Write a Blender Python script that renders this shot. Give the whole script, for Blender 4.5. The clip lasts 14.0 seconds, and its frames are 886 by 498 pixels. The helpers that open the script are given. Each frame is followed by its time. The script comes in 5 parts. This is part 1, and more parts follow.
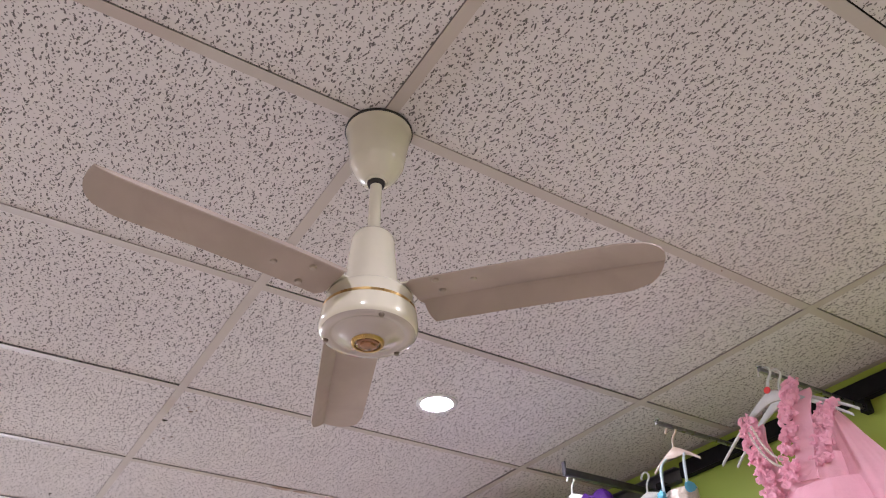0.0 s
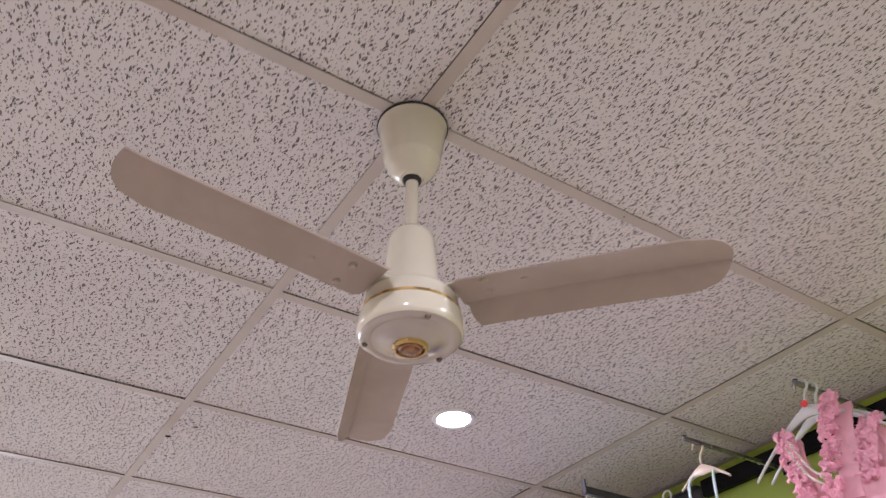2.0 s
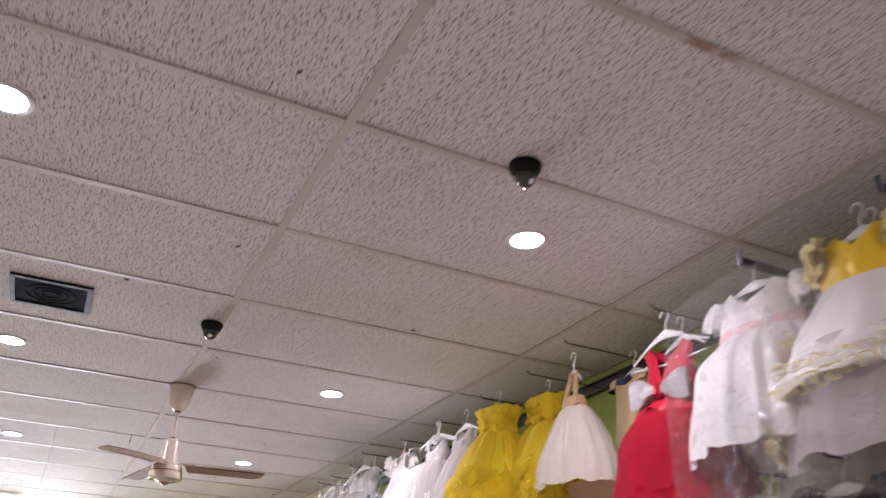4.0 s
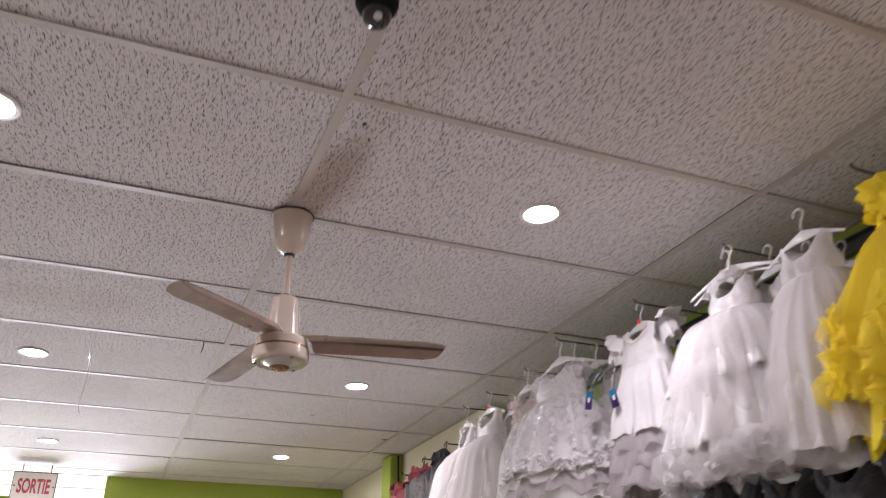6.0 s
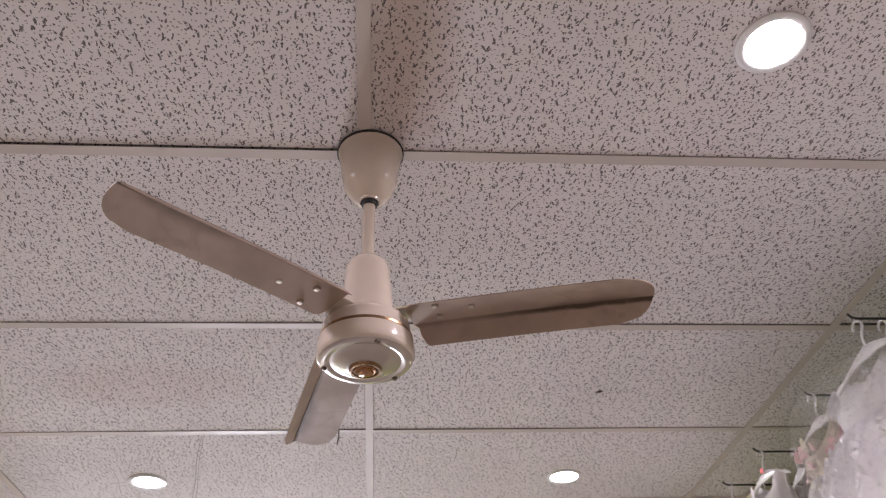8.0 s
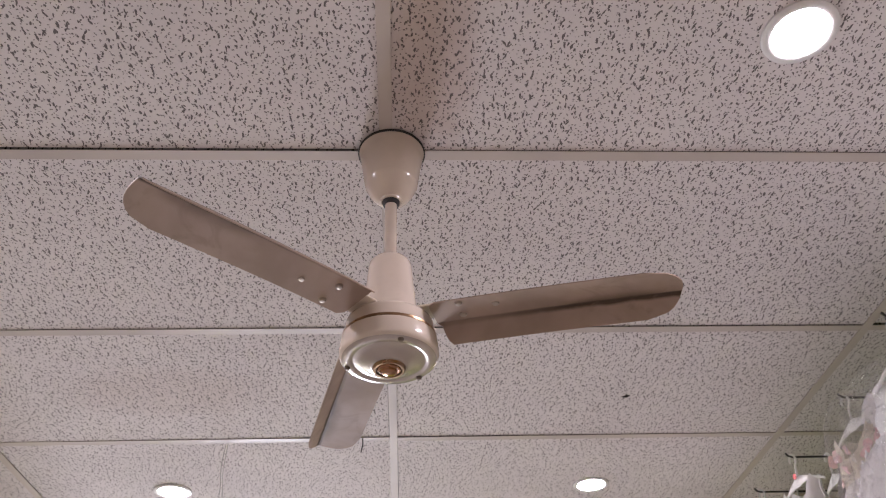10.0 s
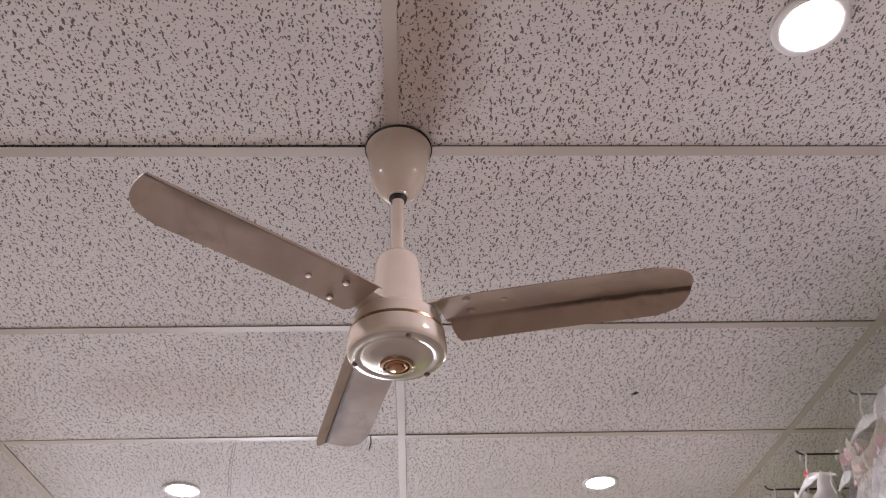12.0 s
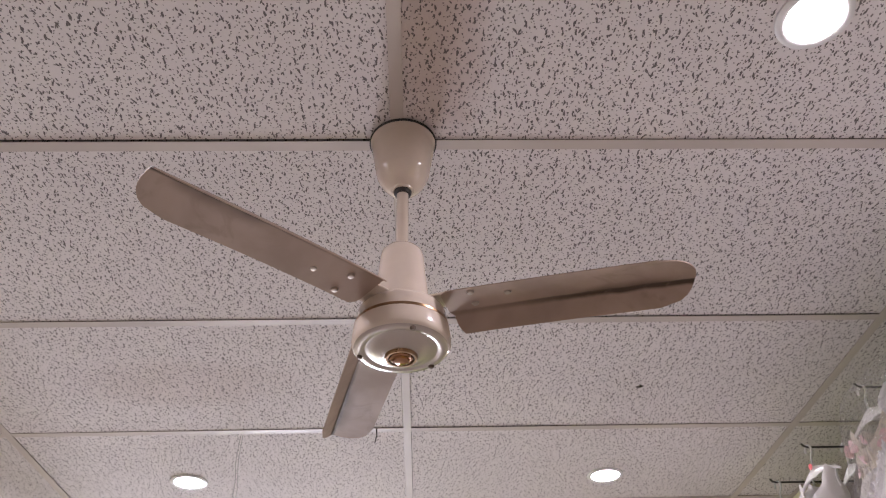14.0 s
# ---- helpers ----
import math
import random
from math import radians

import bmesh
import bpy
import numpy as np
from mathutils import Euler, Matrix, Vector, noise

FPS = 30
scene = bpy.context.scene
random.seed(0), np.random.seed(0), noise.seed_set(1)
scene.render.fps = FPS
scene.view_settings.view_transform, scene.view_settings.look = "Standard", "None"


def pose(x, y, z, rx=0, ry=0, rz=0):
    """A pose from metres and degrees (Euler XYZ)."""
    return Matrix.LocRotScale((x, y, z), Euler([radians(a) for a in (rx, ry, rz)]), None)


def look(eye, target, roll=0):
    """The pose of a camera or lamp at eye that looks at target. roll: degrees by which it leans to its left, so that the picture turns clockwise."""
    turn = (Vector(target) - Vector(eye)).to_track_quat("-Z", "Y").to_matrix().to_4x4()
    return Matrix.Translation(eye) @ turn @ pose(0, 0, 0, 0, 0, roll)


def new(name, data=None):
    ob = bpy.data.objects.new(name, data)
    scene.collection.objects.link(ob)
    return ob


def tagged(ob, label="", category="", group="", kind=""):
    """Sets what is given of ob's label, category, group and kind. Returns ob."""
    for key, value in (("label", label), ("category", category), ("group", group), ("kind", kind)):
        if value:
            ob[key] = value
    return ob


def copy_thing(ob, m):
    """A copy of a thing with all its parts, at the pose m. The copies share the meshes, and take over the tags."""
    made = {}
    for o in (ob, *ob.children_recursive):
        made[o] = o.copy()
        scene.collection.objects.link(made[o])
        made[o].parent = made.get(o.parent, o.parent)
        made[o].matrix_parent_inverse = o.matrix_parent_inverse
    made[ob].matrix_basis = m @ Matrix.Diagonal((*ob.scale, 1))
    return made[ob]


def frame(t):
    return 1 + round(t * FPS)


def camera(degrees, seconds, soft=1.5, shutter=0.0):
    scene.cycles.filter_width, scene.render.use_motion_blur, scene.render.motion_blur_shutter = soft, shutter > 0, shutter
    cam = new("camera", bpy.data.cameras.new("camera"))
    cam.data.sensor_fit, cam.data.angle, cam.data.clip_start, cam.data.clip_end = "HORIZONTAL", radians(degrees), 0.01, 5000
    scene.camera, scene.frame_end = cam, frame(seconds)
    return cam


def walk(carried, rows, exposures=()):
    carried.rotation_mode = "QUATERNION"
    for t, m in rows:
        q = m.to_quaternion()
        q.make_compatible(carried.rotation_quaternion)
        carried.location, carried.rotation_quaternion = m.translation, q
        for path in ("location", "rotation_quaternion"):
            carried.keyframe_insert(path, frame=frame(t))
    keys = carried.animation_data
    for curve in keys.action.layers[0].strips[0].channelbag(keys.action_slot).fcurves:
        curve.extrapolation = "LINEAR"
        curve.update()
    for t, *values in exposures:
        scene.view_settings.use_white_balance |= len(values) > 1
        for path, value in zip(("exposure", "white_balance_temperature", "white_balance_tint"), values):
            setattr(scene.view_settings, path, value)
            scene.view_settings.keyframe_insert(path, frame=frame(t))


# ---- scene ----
cam = camera(59.1, 14.0, soft=1.1, shutter=0.38)
PATH = [
    (0, (-0.446, -0.915, 1.697), (0.406, 0.433, 2.904), -0.8),
    (0.5, (-0.446, -0.909, 1.696), (0.405, 0.438, 2.904), -0.7),
    (1, (-0.453, -0.894, 1.698), (0.396, 0.438, 2.924), -1.0),
    (1.5, (-0.462, -0.882, 1.706), (0.394, 0.439, 2.94), -1.2),
    (2, (-0.474, -0.798, 1.724), (0.388, 0.508, 2.969), -1.3),
    (2.5, (-0.425, -0.515, 1.64), (0.446, 0.859, 2.803), -0.2),
    (2.7, (-0.405, -0.325, 1.64), (0.437, 1.165, 2.682), 0.8),
    (3, (-0.441, -0.053, 1.616), (0.404, 1.448, 2.632), 1.1),
    (3.2, (-0.457, 0.154, 1.623), (0.376, 1.702, 2.577), 1.4),
    (3.5, (-0.436, 0.429, 1.592), (0.333, 2.018, 2.533), 2.3),
    (4, (-0.442, 0.928, 1.599), (0.309, 2.533, 2.526), 2.1),
    (4.2, (-0.461, 1.129, 1.614), (0.289, 2.746, 2.519), 1.9),
    (6.3, (-0.323, 3.086, 1.626), (0.345, 4.745, 2.521), -1.7),
    (6.5, (-0.288, 3.227, 1.634), (0.359, 4.884, 2.547), -2.9),
    (6.7, (-0.225, 3.322, 1.628), (0.325, 5.004, 2.555), -2.8),
    (6.8, (-0.178, 3.387, 1.637), (0.313, 5.082, 2.574), -2.8),
    (7, (-0.114, 3.502, 1.657), (0.28, 5.187, 2.661), -3.1),
    (7.3, (-0.06, 3.649, 1.66), (0.26, 5.3, 2.738), -3.8),
    (7.5, (-0.036, 3.727, 1.673), (0.263, 5.36, 2.789), -4.5),
    (8, (0.034, 3.817, 1.683), (0.189, 5.383, 2.917), -2.9),
    (8.2, (0.039, 3.836, 1.664), (0.169, 5.393, 2.912), -2.5),
    (10.5, (0.032, 3.847, 1.674), (0.127, 5.395, 2.937), -2.4),
    (11, (0.036, 3.85, 1.674), (0.122, 5.399, 2.936), -2.3),
    (11.5, (0.034, 3.853, 1.674), (0.114, 5.407, 2.931), -2.1),
    (12, (0.033, 3.855, 1.674), (0.114, 5.405, 2.935), -2.2),
    (12.5, (0.04, 3.851, 1.671), (0.115, 5.407, 2.926), -2.1),
    (13, (0.035, 3.851, 1.672), (0.109, 5.409, 2.925), -2.0),
    (13.5, (0.036, 3.852, 1.673), (0.106, 5.411, 2.924), -2.0),
    (14, (0.036, 3.85, 1.668), (0.101, 5.41, 2.918), -1.9),
]
walk(cam, [(t, look(eye, target, roll)) for t, eye, target, roll in PATH],
     exposures=[(0.0, 0.55, 5930, 24), (2.5, 0.49, 5930, 25), (3.2, 0.10, 6200, 26), (4.2, -0.18, 6170, 27), (6.3, -0.54, 6200, 26), (7.0, -0.55, 6240, 27), (8.0, -0.37, 6270, 27), (10.3, -0.34, 6250, 27), (14.0, -0.34, 6250, 27)])


# ---------------------------------------------------------------- world and large lights
world = bpy.data.worlds.new("world")
scene.world = world
world.use_nodes = True
world.node_tree.nodes["Background"].inputs["Color"].default_value = (0.55, 0.62, 0.7, 1)
world.node_tree.nodes["Background"].inputs["Strength"].default_value = 0.3

H = 2.75            # ceiling height
TX, TY = 1.22, 0.61  # ceiling tile
LAMP = 550.0        # glow of the downlights

# daylight through the shop door at the end of the entrance recess
day = bpy.data.lights.new("door_daylight", "AREA")
day.shape, day.size, day.size_y, day.energy, day.color = "RECTANGLE", 1.1, 2.0, 255, (0.9, 0.97, 1.0)
day_ob = new("door_daylight", day)
day_ob.matrix_world = pose(-1.02, 10.93, 1.1, -90, 0, 0)


# ---------------------------------------------------------------- materials
def nodes_of(name):
    m = bpy.data.materials.new(name)
    m.use_nodes = True
    t = m.node_tree
    return m, t, t.nodes["Principled BSDF"], t.nodes["Material Output"]


def node(t, kind, **values):
    n = t.nodes.new(kind)
    for key, v in values.items():
        if key in n.inputs:
            n.inputs[key].default_value = v
    return n


def math_node(t, op, a, b=None, c=None):
    n = t.nodes.new("ShaderNodeMath")
    n.operation = op
    for slot, v in zip(n.inputs, (a, b, c)):
        if v is None:
            continue
        if isinstance(v, (int, float)):
            slot.default_value = v
        else:
            t.links.new(v, slot)
    return n.outputs[0]


def mix_colour(t, fac, a, b, blend="MIX"):
    n = t.nodes.new("ShaderNodeMix")
    n.data_type, n.blend_type = "RGBA", blend
    for slot, v in ((n.inputs[0], fac), (n.inputs[6], a), (n.inputs[7], b)):
        if isinstance(v, (int, float)):
            slot.default_value = v
        elif isinstance(v, tuple):
            slot.default_value = (*v[:3], 1)
        else:
            t.links.new(v, slot)
    return n.outputs[2]


def noise_out(t, vector, scale, detail=3.0, rough=0.55, dist=0.0):
    n = node(t, "ShaderNodeTexNoise", Scale=scale, Detail=detail, Roughness=rough, Distortion=dist)
    t.links.new(vector, n.inputs["Vector"])
    return n.outputs["Fac"]


def ramp(t, value, low, high):
    n = t.nodes.new("ShaderNodeMapRange")
    n.interpolation_type = "SMOOTHSTEP"
    n.inputs["From Min"].default_value, n.inputs["From Max"].default_value = low, high
    t.links.new(value, n.inputs["Value"])
    return n.outputs["Result"]


def coords(t):
    return t.nodes.new("ShaderNodeTexCoord").outputs["Object"]


def bump(t, bsdf, height, strength=0.3, distance=0.002):
    b = node(t, "ShaderNodeBump", Strength=strength, Distance=distance)
    t.links.new(height, b.inputs["Height"])
    t.links.new(b.outputs["Normal"], bsdf.inputs["Normal"])
    return b


def plain(name, colour, rough=0.5, metal=0.0, vary=0.12, scale=12.0, coat=0.0, relief=0.0, second=None, grain=150.0):
    """Paint, plastic or metal with a cloudy and a fine variation."""
    m, t, p, _ = nodes_of(name)
    co = coords(t)
    cloud = ramp(t, noise_out(t, co, scale, 4), 0.3, 0.7)
    fine = noise_out(t, co, grain, 2)
    dark = tuple(c * (1 - vary) for c in colour) if second is None else second
    col = mix_colour(t, cloud, colour, dark)
    col = mix_colour(t, math_node(t, "MULTIPLY", fine, vary * 0.6), col, tuple(c * 0.7 for c in colour))
    t.links.new(col, p.inputs["Base Color"])
    t.links.new(math_node(t, "ADD", math_node(t, "MULTIPLY", cloud, 0.1), rough - 0.05), p.inputs["Roughness"])
    p.inputs["Metallic"].default_value = metal
    p.inputs["Coat Weight"].default_value = coat
    if relief:
        bump(t, p, fine, relief, 0.001)
    return m


def fabric(name, colour, rough=0.75, through_light=0.25, holes=0.0, vary=0.12, weave=900.0, crease=0.35, sheen=0.3, shine=0.3):
    """Cloth: soft creases, fine weave, some light passing through; holes makes it net."""
    m, t, p, out = nodes_of(name)
    co = coords(t)
    cloud = ramp(t, noise_out(t, co, 9.0, 4), 0.25, 0.75)
    col = mix_colour(t, cloud, colour, tuple(c * (1 - vary) for c in colour))
    t.links.new(col, p.inputs["Base Color"])
    p.inputs["Roughness"].default_value = rough
    p.inputs["Sheen Weight"].default_value = sheen
    p.inputs["Specular IOR Level"].default_value = shine
    fold = noise_out(t, co, 38.0, 4, 0.6, 0.8)
    thread = noise_out(t, co, weave, 1)
    height = math_node(t, "ADD", fold, math_node(t, "MULTIPLY", thread, 0.08))
    bump(t, p, height, crease, 0.012)
    shader = p.outputs[0]
    if through_light:
        tr = t.nodes.new("ShaderNodeBsdfTranslucent")
        t.links.new(col, tr.inputs["Color"])
        mx = node(t, "ShaderNodeMixShader", Fac=through_light)
        t.links.new(shader, mx.inputs[1])
        t.links.new(tr.outputs[0], mx.inputs[2])
        shader = mx.outputs[0]
    if holes:
        clear = t.nodes.new("ShaderNodeBsdfTransparent")
        mx = t.nodes.new("ShaderNodeMixShader")
        soft = math_node(t, "MULTIPLY_ADD", noise_out(t, co, 420.0, 2), holes * 0.5, holes * 0.75)
        t.links.new(soft, mx.inputs[0])
        t.links.new(shader, mx.inputs[1])
        t.links.new(clear.outputs[0], mx.inputs[2])
        shader = mx.outputs[0]
    t.links.new(shader, out.inputs["Surface"])
    return m


def film_material(name):
    """Crumpled clear packing film: mostly clear, with sharp glints."""
    m, t, p, out = nodes_of(name)
    co = coords(t)
    p.inputs["Base Color"].default_value = (0.9, 0.9, 0.93, 1)
    p.inputs["Metallic"].default_value = 0.55
    p.inputs["Roughness"].default_value = 0.09
    crumple = noise_out(t, co, 19.0, 5.0, 0.62, 3.0)
    bump(t, p, crumple, 1.0, 0.06)
    clear = t.nodes.new("ShaderNodeBsdfTransparent")
    mx = t.nodes.new("ShaderNodeMixShader")
    t.links.new(math_node(t, "SUBTRACT", 0.90, math_node(t, "MULTIPLY", ramp(t, crumple, 0.5, 0.66), 0.28)), mx.inputs[0])
    t.links.new(p.outputs[0], mx.inputs[1])
    t.links.new(clear.outputs[0], mx.inputs[2])
    t.links.new(mx.outputs[0], out.inputs["Surface"])
    return m


def fissures(t, co, scale, length, width, turn, seed, keep):
    """Short wormy pits: one per cell, each with its own turn and length. 1 inside a pit."""
    shift = node(t, "ShaderNodeVectorMath")
    shift.operation = "ADD"
    shift.inputs[1].default_value = (seed * 3.7, seed * 1.9, 0)
    t.links.new(co, shift.inputs[0])
    flat = node(t, "ShaderNodeVectorMath")
    flat.operation = "MULTIPLY"
    flat.inputs[1].default_value = (1, 1, 0)
    t.links.new(shift.outputs[0], flat.inputs[0])
    v = node(t, "ShaderNodeTexVoronoi", Scale=scale)
    v.voronoi_dimensions = "2D"
    t.links.new(flat.outputs[0], v.inputs["Vector"])
    local = node(t, "ShaderNodeVectorMath")
    local.operation = "SUBTRACT"
    t.links.new(flat.outputs[0], local.inputs[0])
    t.links.new(v.outputs["Position"], local.inputs[1])
    rnd = t.nodes.new("ShaderNodeSeparateColor")
    t.links.new(v.outputs["Color"], rnd.inputs[0])
    spin = t.nodes.new("ShaderNodeVectorRotate")
    spin.rotation_type = "Z_AXIS"
    t.links.new(local.outputs[0], spin.inputs["Vector"])
    angle = math_node(t, "MULTIPLY", math_node(t, "SUBTRACT", rnd.outputs[0], 0.5), turn)
    t.links.new(angle, spin.inputs["Angle"])
    xyz = t.nodes.new("ShaderNodeSeparateXYZ")
    t.links.new(spin.outputs[0], xyz.inputs[0])
    wobble = math_node(t, "MULTIPLY", math_node(t, "SUBTRACT", noise_out(t, flat.outputs[0], 95.0, 2), 0.5), width * 5.0)
    x = math_node(t, "DIVIDE", math_node(t, "ADD", xyz.outputs[0], wobble), width)
    y = math_node(t, "DIVIDE", xyz.outputs[1], math_node(t, "MULTIPLY_ADD", rnd.outputs[1], length, length * 0.35))
    d = math_node(t, "ADD", math_node(t, "MULTIPLY", x, x), math_node(t, "MULTIPLY", y, y))
    pit = math_node(t, "SUBTRACT", 1.0, ramp(t, d, 0.6, 1.15))
    return math_node(t, "MULTIPLY", pit, math_node(t, "LESS_THAN", rnd.outputs[2], keep))


def stain_blob(t, co, x, y, rx, ry, ragged=0.5):
    """A soft ragged patch about (x, y): 1 in its middle."""
    xyz = t.nodes.new("ShaderNodeSeparateXYZ")
    t.links.new(co, xyz.inputs[0])
    wild = math_node(t, "MULTIPLY", math_node(t, "SUBTRACT", noise_out(t, co, 14.0, 4), 0.5), ragged * 2)
    u = math_node(t, "DIVIDE", math_node(t, "SUBTRACT", xyz.outputs[0], x), rx)
    v = math_node(t, "DIVIDE", math_node(t, "SUBTRACT", xyz.outputs[1], y), ry)
    d = math_node(t, "ADD", math_node(t, "ADD", math_node(t, "MULTIPLY", u, u), math_node(t, "MULTIPLY", v, v)), wild)
    return math_node(t, "SUBTRACT", 1.0, ramp(t, d, 0.1, 1.1))


def tile_material():
    m, t, p, _ = nodes_of("mineral_fibre_tile")
    co = coords(t)
    # every tile is cut from another stretch of board, some a little coarser
    island = t.nodes.new("ShaderNodeNewGeometry").outputs["Random Per Island"]
    board = node(t, "ShaderNodeVectorMath")
    board.operation = "SCALE"
    t.links.new(co, board.inputs[0])
    t.links.new(math_node(t, "MULTIPLY_ADD", math_node(t, "POWER", island, 3.0), -0.16, 1.05), board.inputs["Scale"])
    moved = node(t, "ShaderNodeVectorMath")
    moved.operation = "ADD"
    offset = t.nodes.new("ShaderNodeCombineXYZ")
    t.links.new(math_node(t, "MULTIPLY", island, 37.0), offset.inputs[0])
    t.links.new(math_node(t, "MULTIPLY", island, -23.0), offset.inputs[1])
    t.links.new(board.outputs[0], moved.inputs[0])
    t.links.new(offset.outputs[0], moved.inputs[1])
    cut = moved.outputs[0]
    long_pits = fissures(t, cut, 46.0, 0.0064, 0.0017, 0.95, 0.0, 0.9)
    more_pits = fissures(t, cut, 70.0, 0.0034, 0.0016, 1.2, 1.0, 0.8)
    pin = fissures(t, cut, 118.0, 0.0017, 0.0013, 6.0, 2.0, 0.85)
    pits = math_node(t, "MAXIMUM", math_node(t, "MAXIMUM", long_pits, more_pits), math_node(t, "MULTIPLY", pin, 0.8))
    cloud = ramp(t, noise_out(t, co, 1.3, 4), 0.3, 0.7)
    base = mix_colour(t, cloud, (0.76, 0.725, 0.72), (0.70, 0.66, 0.66))
    base = mix_colour(t, math_node(t, "MULTIPLY", noise_out(t, co, 320.0, 2), 0.35), base, (0.56, 0.52, 0.52))
    brown = (0.40, 0.27, 0.21)
    soot = stain_blob(t, co, 0.075, 4.66, 0.10, 0.26)
    base = mix_colour(t, math_node(t, "MULTIPLY", soot, 0.42), base, brown)
    for x, y, rx, ry, amount in ((-0.62, 5.8, 0.35, 0.16, 0.16), (0.42, 3.1, 0.3, 0.12, 0.1), (-0.5, 7.0, 0.3, 0.25, 0.12), (0.6, 8.9, 0.5, 0.12, 0.16)):
        base = mix_colour(t, math_node(t, "MULTIPLY", stain_blob(t, co, x, y, rx, ry), amount), base, brown)
    # the shade inside the pits is painted into the colour, beside the bump
    col = mix_colour(t, math_node(t, "MULTIPLY", pits, 0.87), base, (0.10, 0.085, 0.085))
    t.links.new(col, p.inputs["Base Color"])
    p.inputs["Roughness"].default_value = 0.92
    p.inputs["Specular IOR Level"].default_value = 0.15
    height = math_node(t, "SUBTRACT", math_node(t, "MULTIPLY", noise_out(t, co, 260.0, 3), 0.25), pits)
    bump(t, p, height, 0.8, 0.0022)
    return m


def glow(name, colour, strength):
    m, t, p, out = nodes_of(name)
    p.inputs["Base Color"].default_value = (0.9, 0.9, 0.9, 1)
    p.inputs["Emission Color"].default_value = (*colour, 1)
    p.inputs["Emission Strength"].default_value = strength
    return m


def blade_material(name, sooty, paint, worn, gloss):
    """Cream sheet steel; soot has gathered along the fold and at the leading edge."""
    m, t, p, _ = nodes_of(name)
    co = coords(t)
    cloud = ramp(t, noise_out(t, co, 7.0, 4, 0.6, 0.6), 0.3, 0.75)
    col = mix_colour(t, cloud, paint, worn)
    xyz = t.nodes.new("ShaderNodeSeparateXYZ")
    t.links.new(co, xyz.inputs[0])
    rough_edge = math_node(t, "MULTIPLY", math_node(t, "SUBTRACT", noise_out(t, co, 22.0, 4), 0.5), 0.006)
    across = math_node(t, "ABSOLUTE", math_node(t, "SUBTRACT", math_node(t, "ADD", xyz.outputs[1], rough_edge), 0.036))
    line = math_node(t, "SUBTRACT", 1.0, ramp(t, across, 0.0012, 0.0065))
    outward = ramp(t, xyz.outputs[0], 0.10, 0.36)
    dirt = math_node(t, "MULTIPLY", line, math_node(t, "ADD", outward, 0.3))
    smear = math_node(t, "MULTIPLY", ramp(t, noise_out(t, co, 16.0, 5, 0.6, 1.0), 0.56, 0.72), outward)
    # a cloudy soot patch along the inside of the fold, towards the tip
    inner = math_node(t, "MULTIPLY", ramp(t, math_node(t, "ADD", xyz.outputs[1], math_node(t, "MULTIPLY", rough_edge, 2.0)), 0.010, 0.034), math_node(t, "LESS_THAN", xyz.outputs[1], 0.037))
    stretch = math_node(t, "MULTIPLY", ramp(t, xyz.outputs[0], 0.24, 0.32), math_node(t, "SUBTRACT", 1.0, ramp(t, xyz.outputs[0], 0.40, 0.44)))
    patch = math_node(t, "MULTIPLY", math_node(t, "MULTIPLY", inner, stretch), sooty * 0.8)
    col = mix_colour(t, patch, col, (0.13, 0.09, 0.065))
    col = mix_colour(t, math_node(t, "MULTIPLY", dirt, sooty), col, (0.10, 0.07, 0.05))
    col = mix_colour(t, math_node(t, "MULTIPLY", smear, 0.5 * sooty + 0.05), col, (0.26, 0.19, 0.15))
    t.links.new(col, p.inputs["Base Color"])
    t.links.new(math_node(t, "MULTIPLY_ADD", cloud, 0.12, 0.55 - 0.18 * gloss), p.inputs["Roughness"])
    p.inputs["Specular IOR Level"].default_value = 0.22
    return m


M_TILE = tile_material()


def bar_material():
    """Off-white painted steel with a few rusty patches where water came through."""
    m = plain("painted_grid_bar", (0.555, 0.495, 0.455), 0.55, 0, 0.12, 3.0)
    t = m.node_tree
    p = t.nodes["Principled BSDF"]
    col = p.inputs["Base Color"].links[0].from_socket
    co = t.nodes.new("ShaderNodeNewGeometry").outputs["Position"]
    for x, y, rx, ry, amount in ((0.56, 1.83, 0.05, 0.05, 0.75), (0.64, 1.83, 0.03, 0.05, 0.55), (0.40, 1.83, 0.10, 0.05, 0.25), (-0.45, 0.0, 0.12, 0.05, 0.25), (0.0, 1.35, 0.03, 0.08, 0.2), (0.75, 3.05, 0.06, 0.05, 0.3)):
        col = mix_colour(t, math_node(t, "MULTIPLY", stain_blob(t, co, x, y, rx, ry, 0.8), amount), col, (0.28, 0.15, 0.08))
    t.links.new(col, p.inputs["Base Color"])
    return m


M_BAR = bar_material()
M_PLENUM = plain("dark_void", (0.03, 0.028, 0.027), 0.95)
M_LIME = plain("lime_green_wall_paint", (0.36, 0.47, 0.06), 0.55, 0, 0.08, 2.0, relief=0.15)
M_CREAM_WALL = plain("cream_wall_paint", (0.72, 0.68, 0.54), 0.6, 0, 0.06, 2.0, relief=0.15)
M_WEST = plain("beige_wall_paint", (0.55, 0.50, 0.40), 0.65, 0, 0.08, 2.0, relief=0.15)
M_FLOOR = plain("beige_floor_tile", (0.47, 0.42, 0.395), 0.35, 0, 0.12, 3.0)
M_GROUT = plain("grey_grout", (0.25, 0.23, 0.21), 0.85)
M_ENAMEL = plain("cream_enamel", (0.70, 0.66, 0.54), 0.2, 0, 0.06, 9.0, coat=0.5)
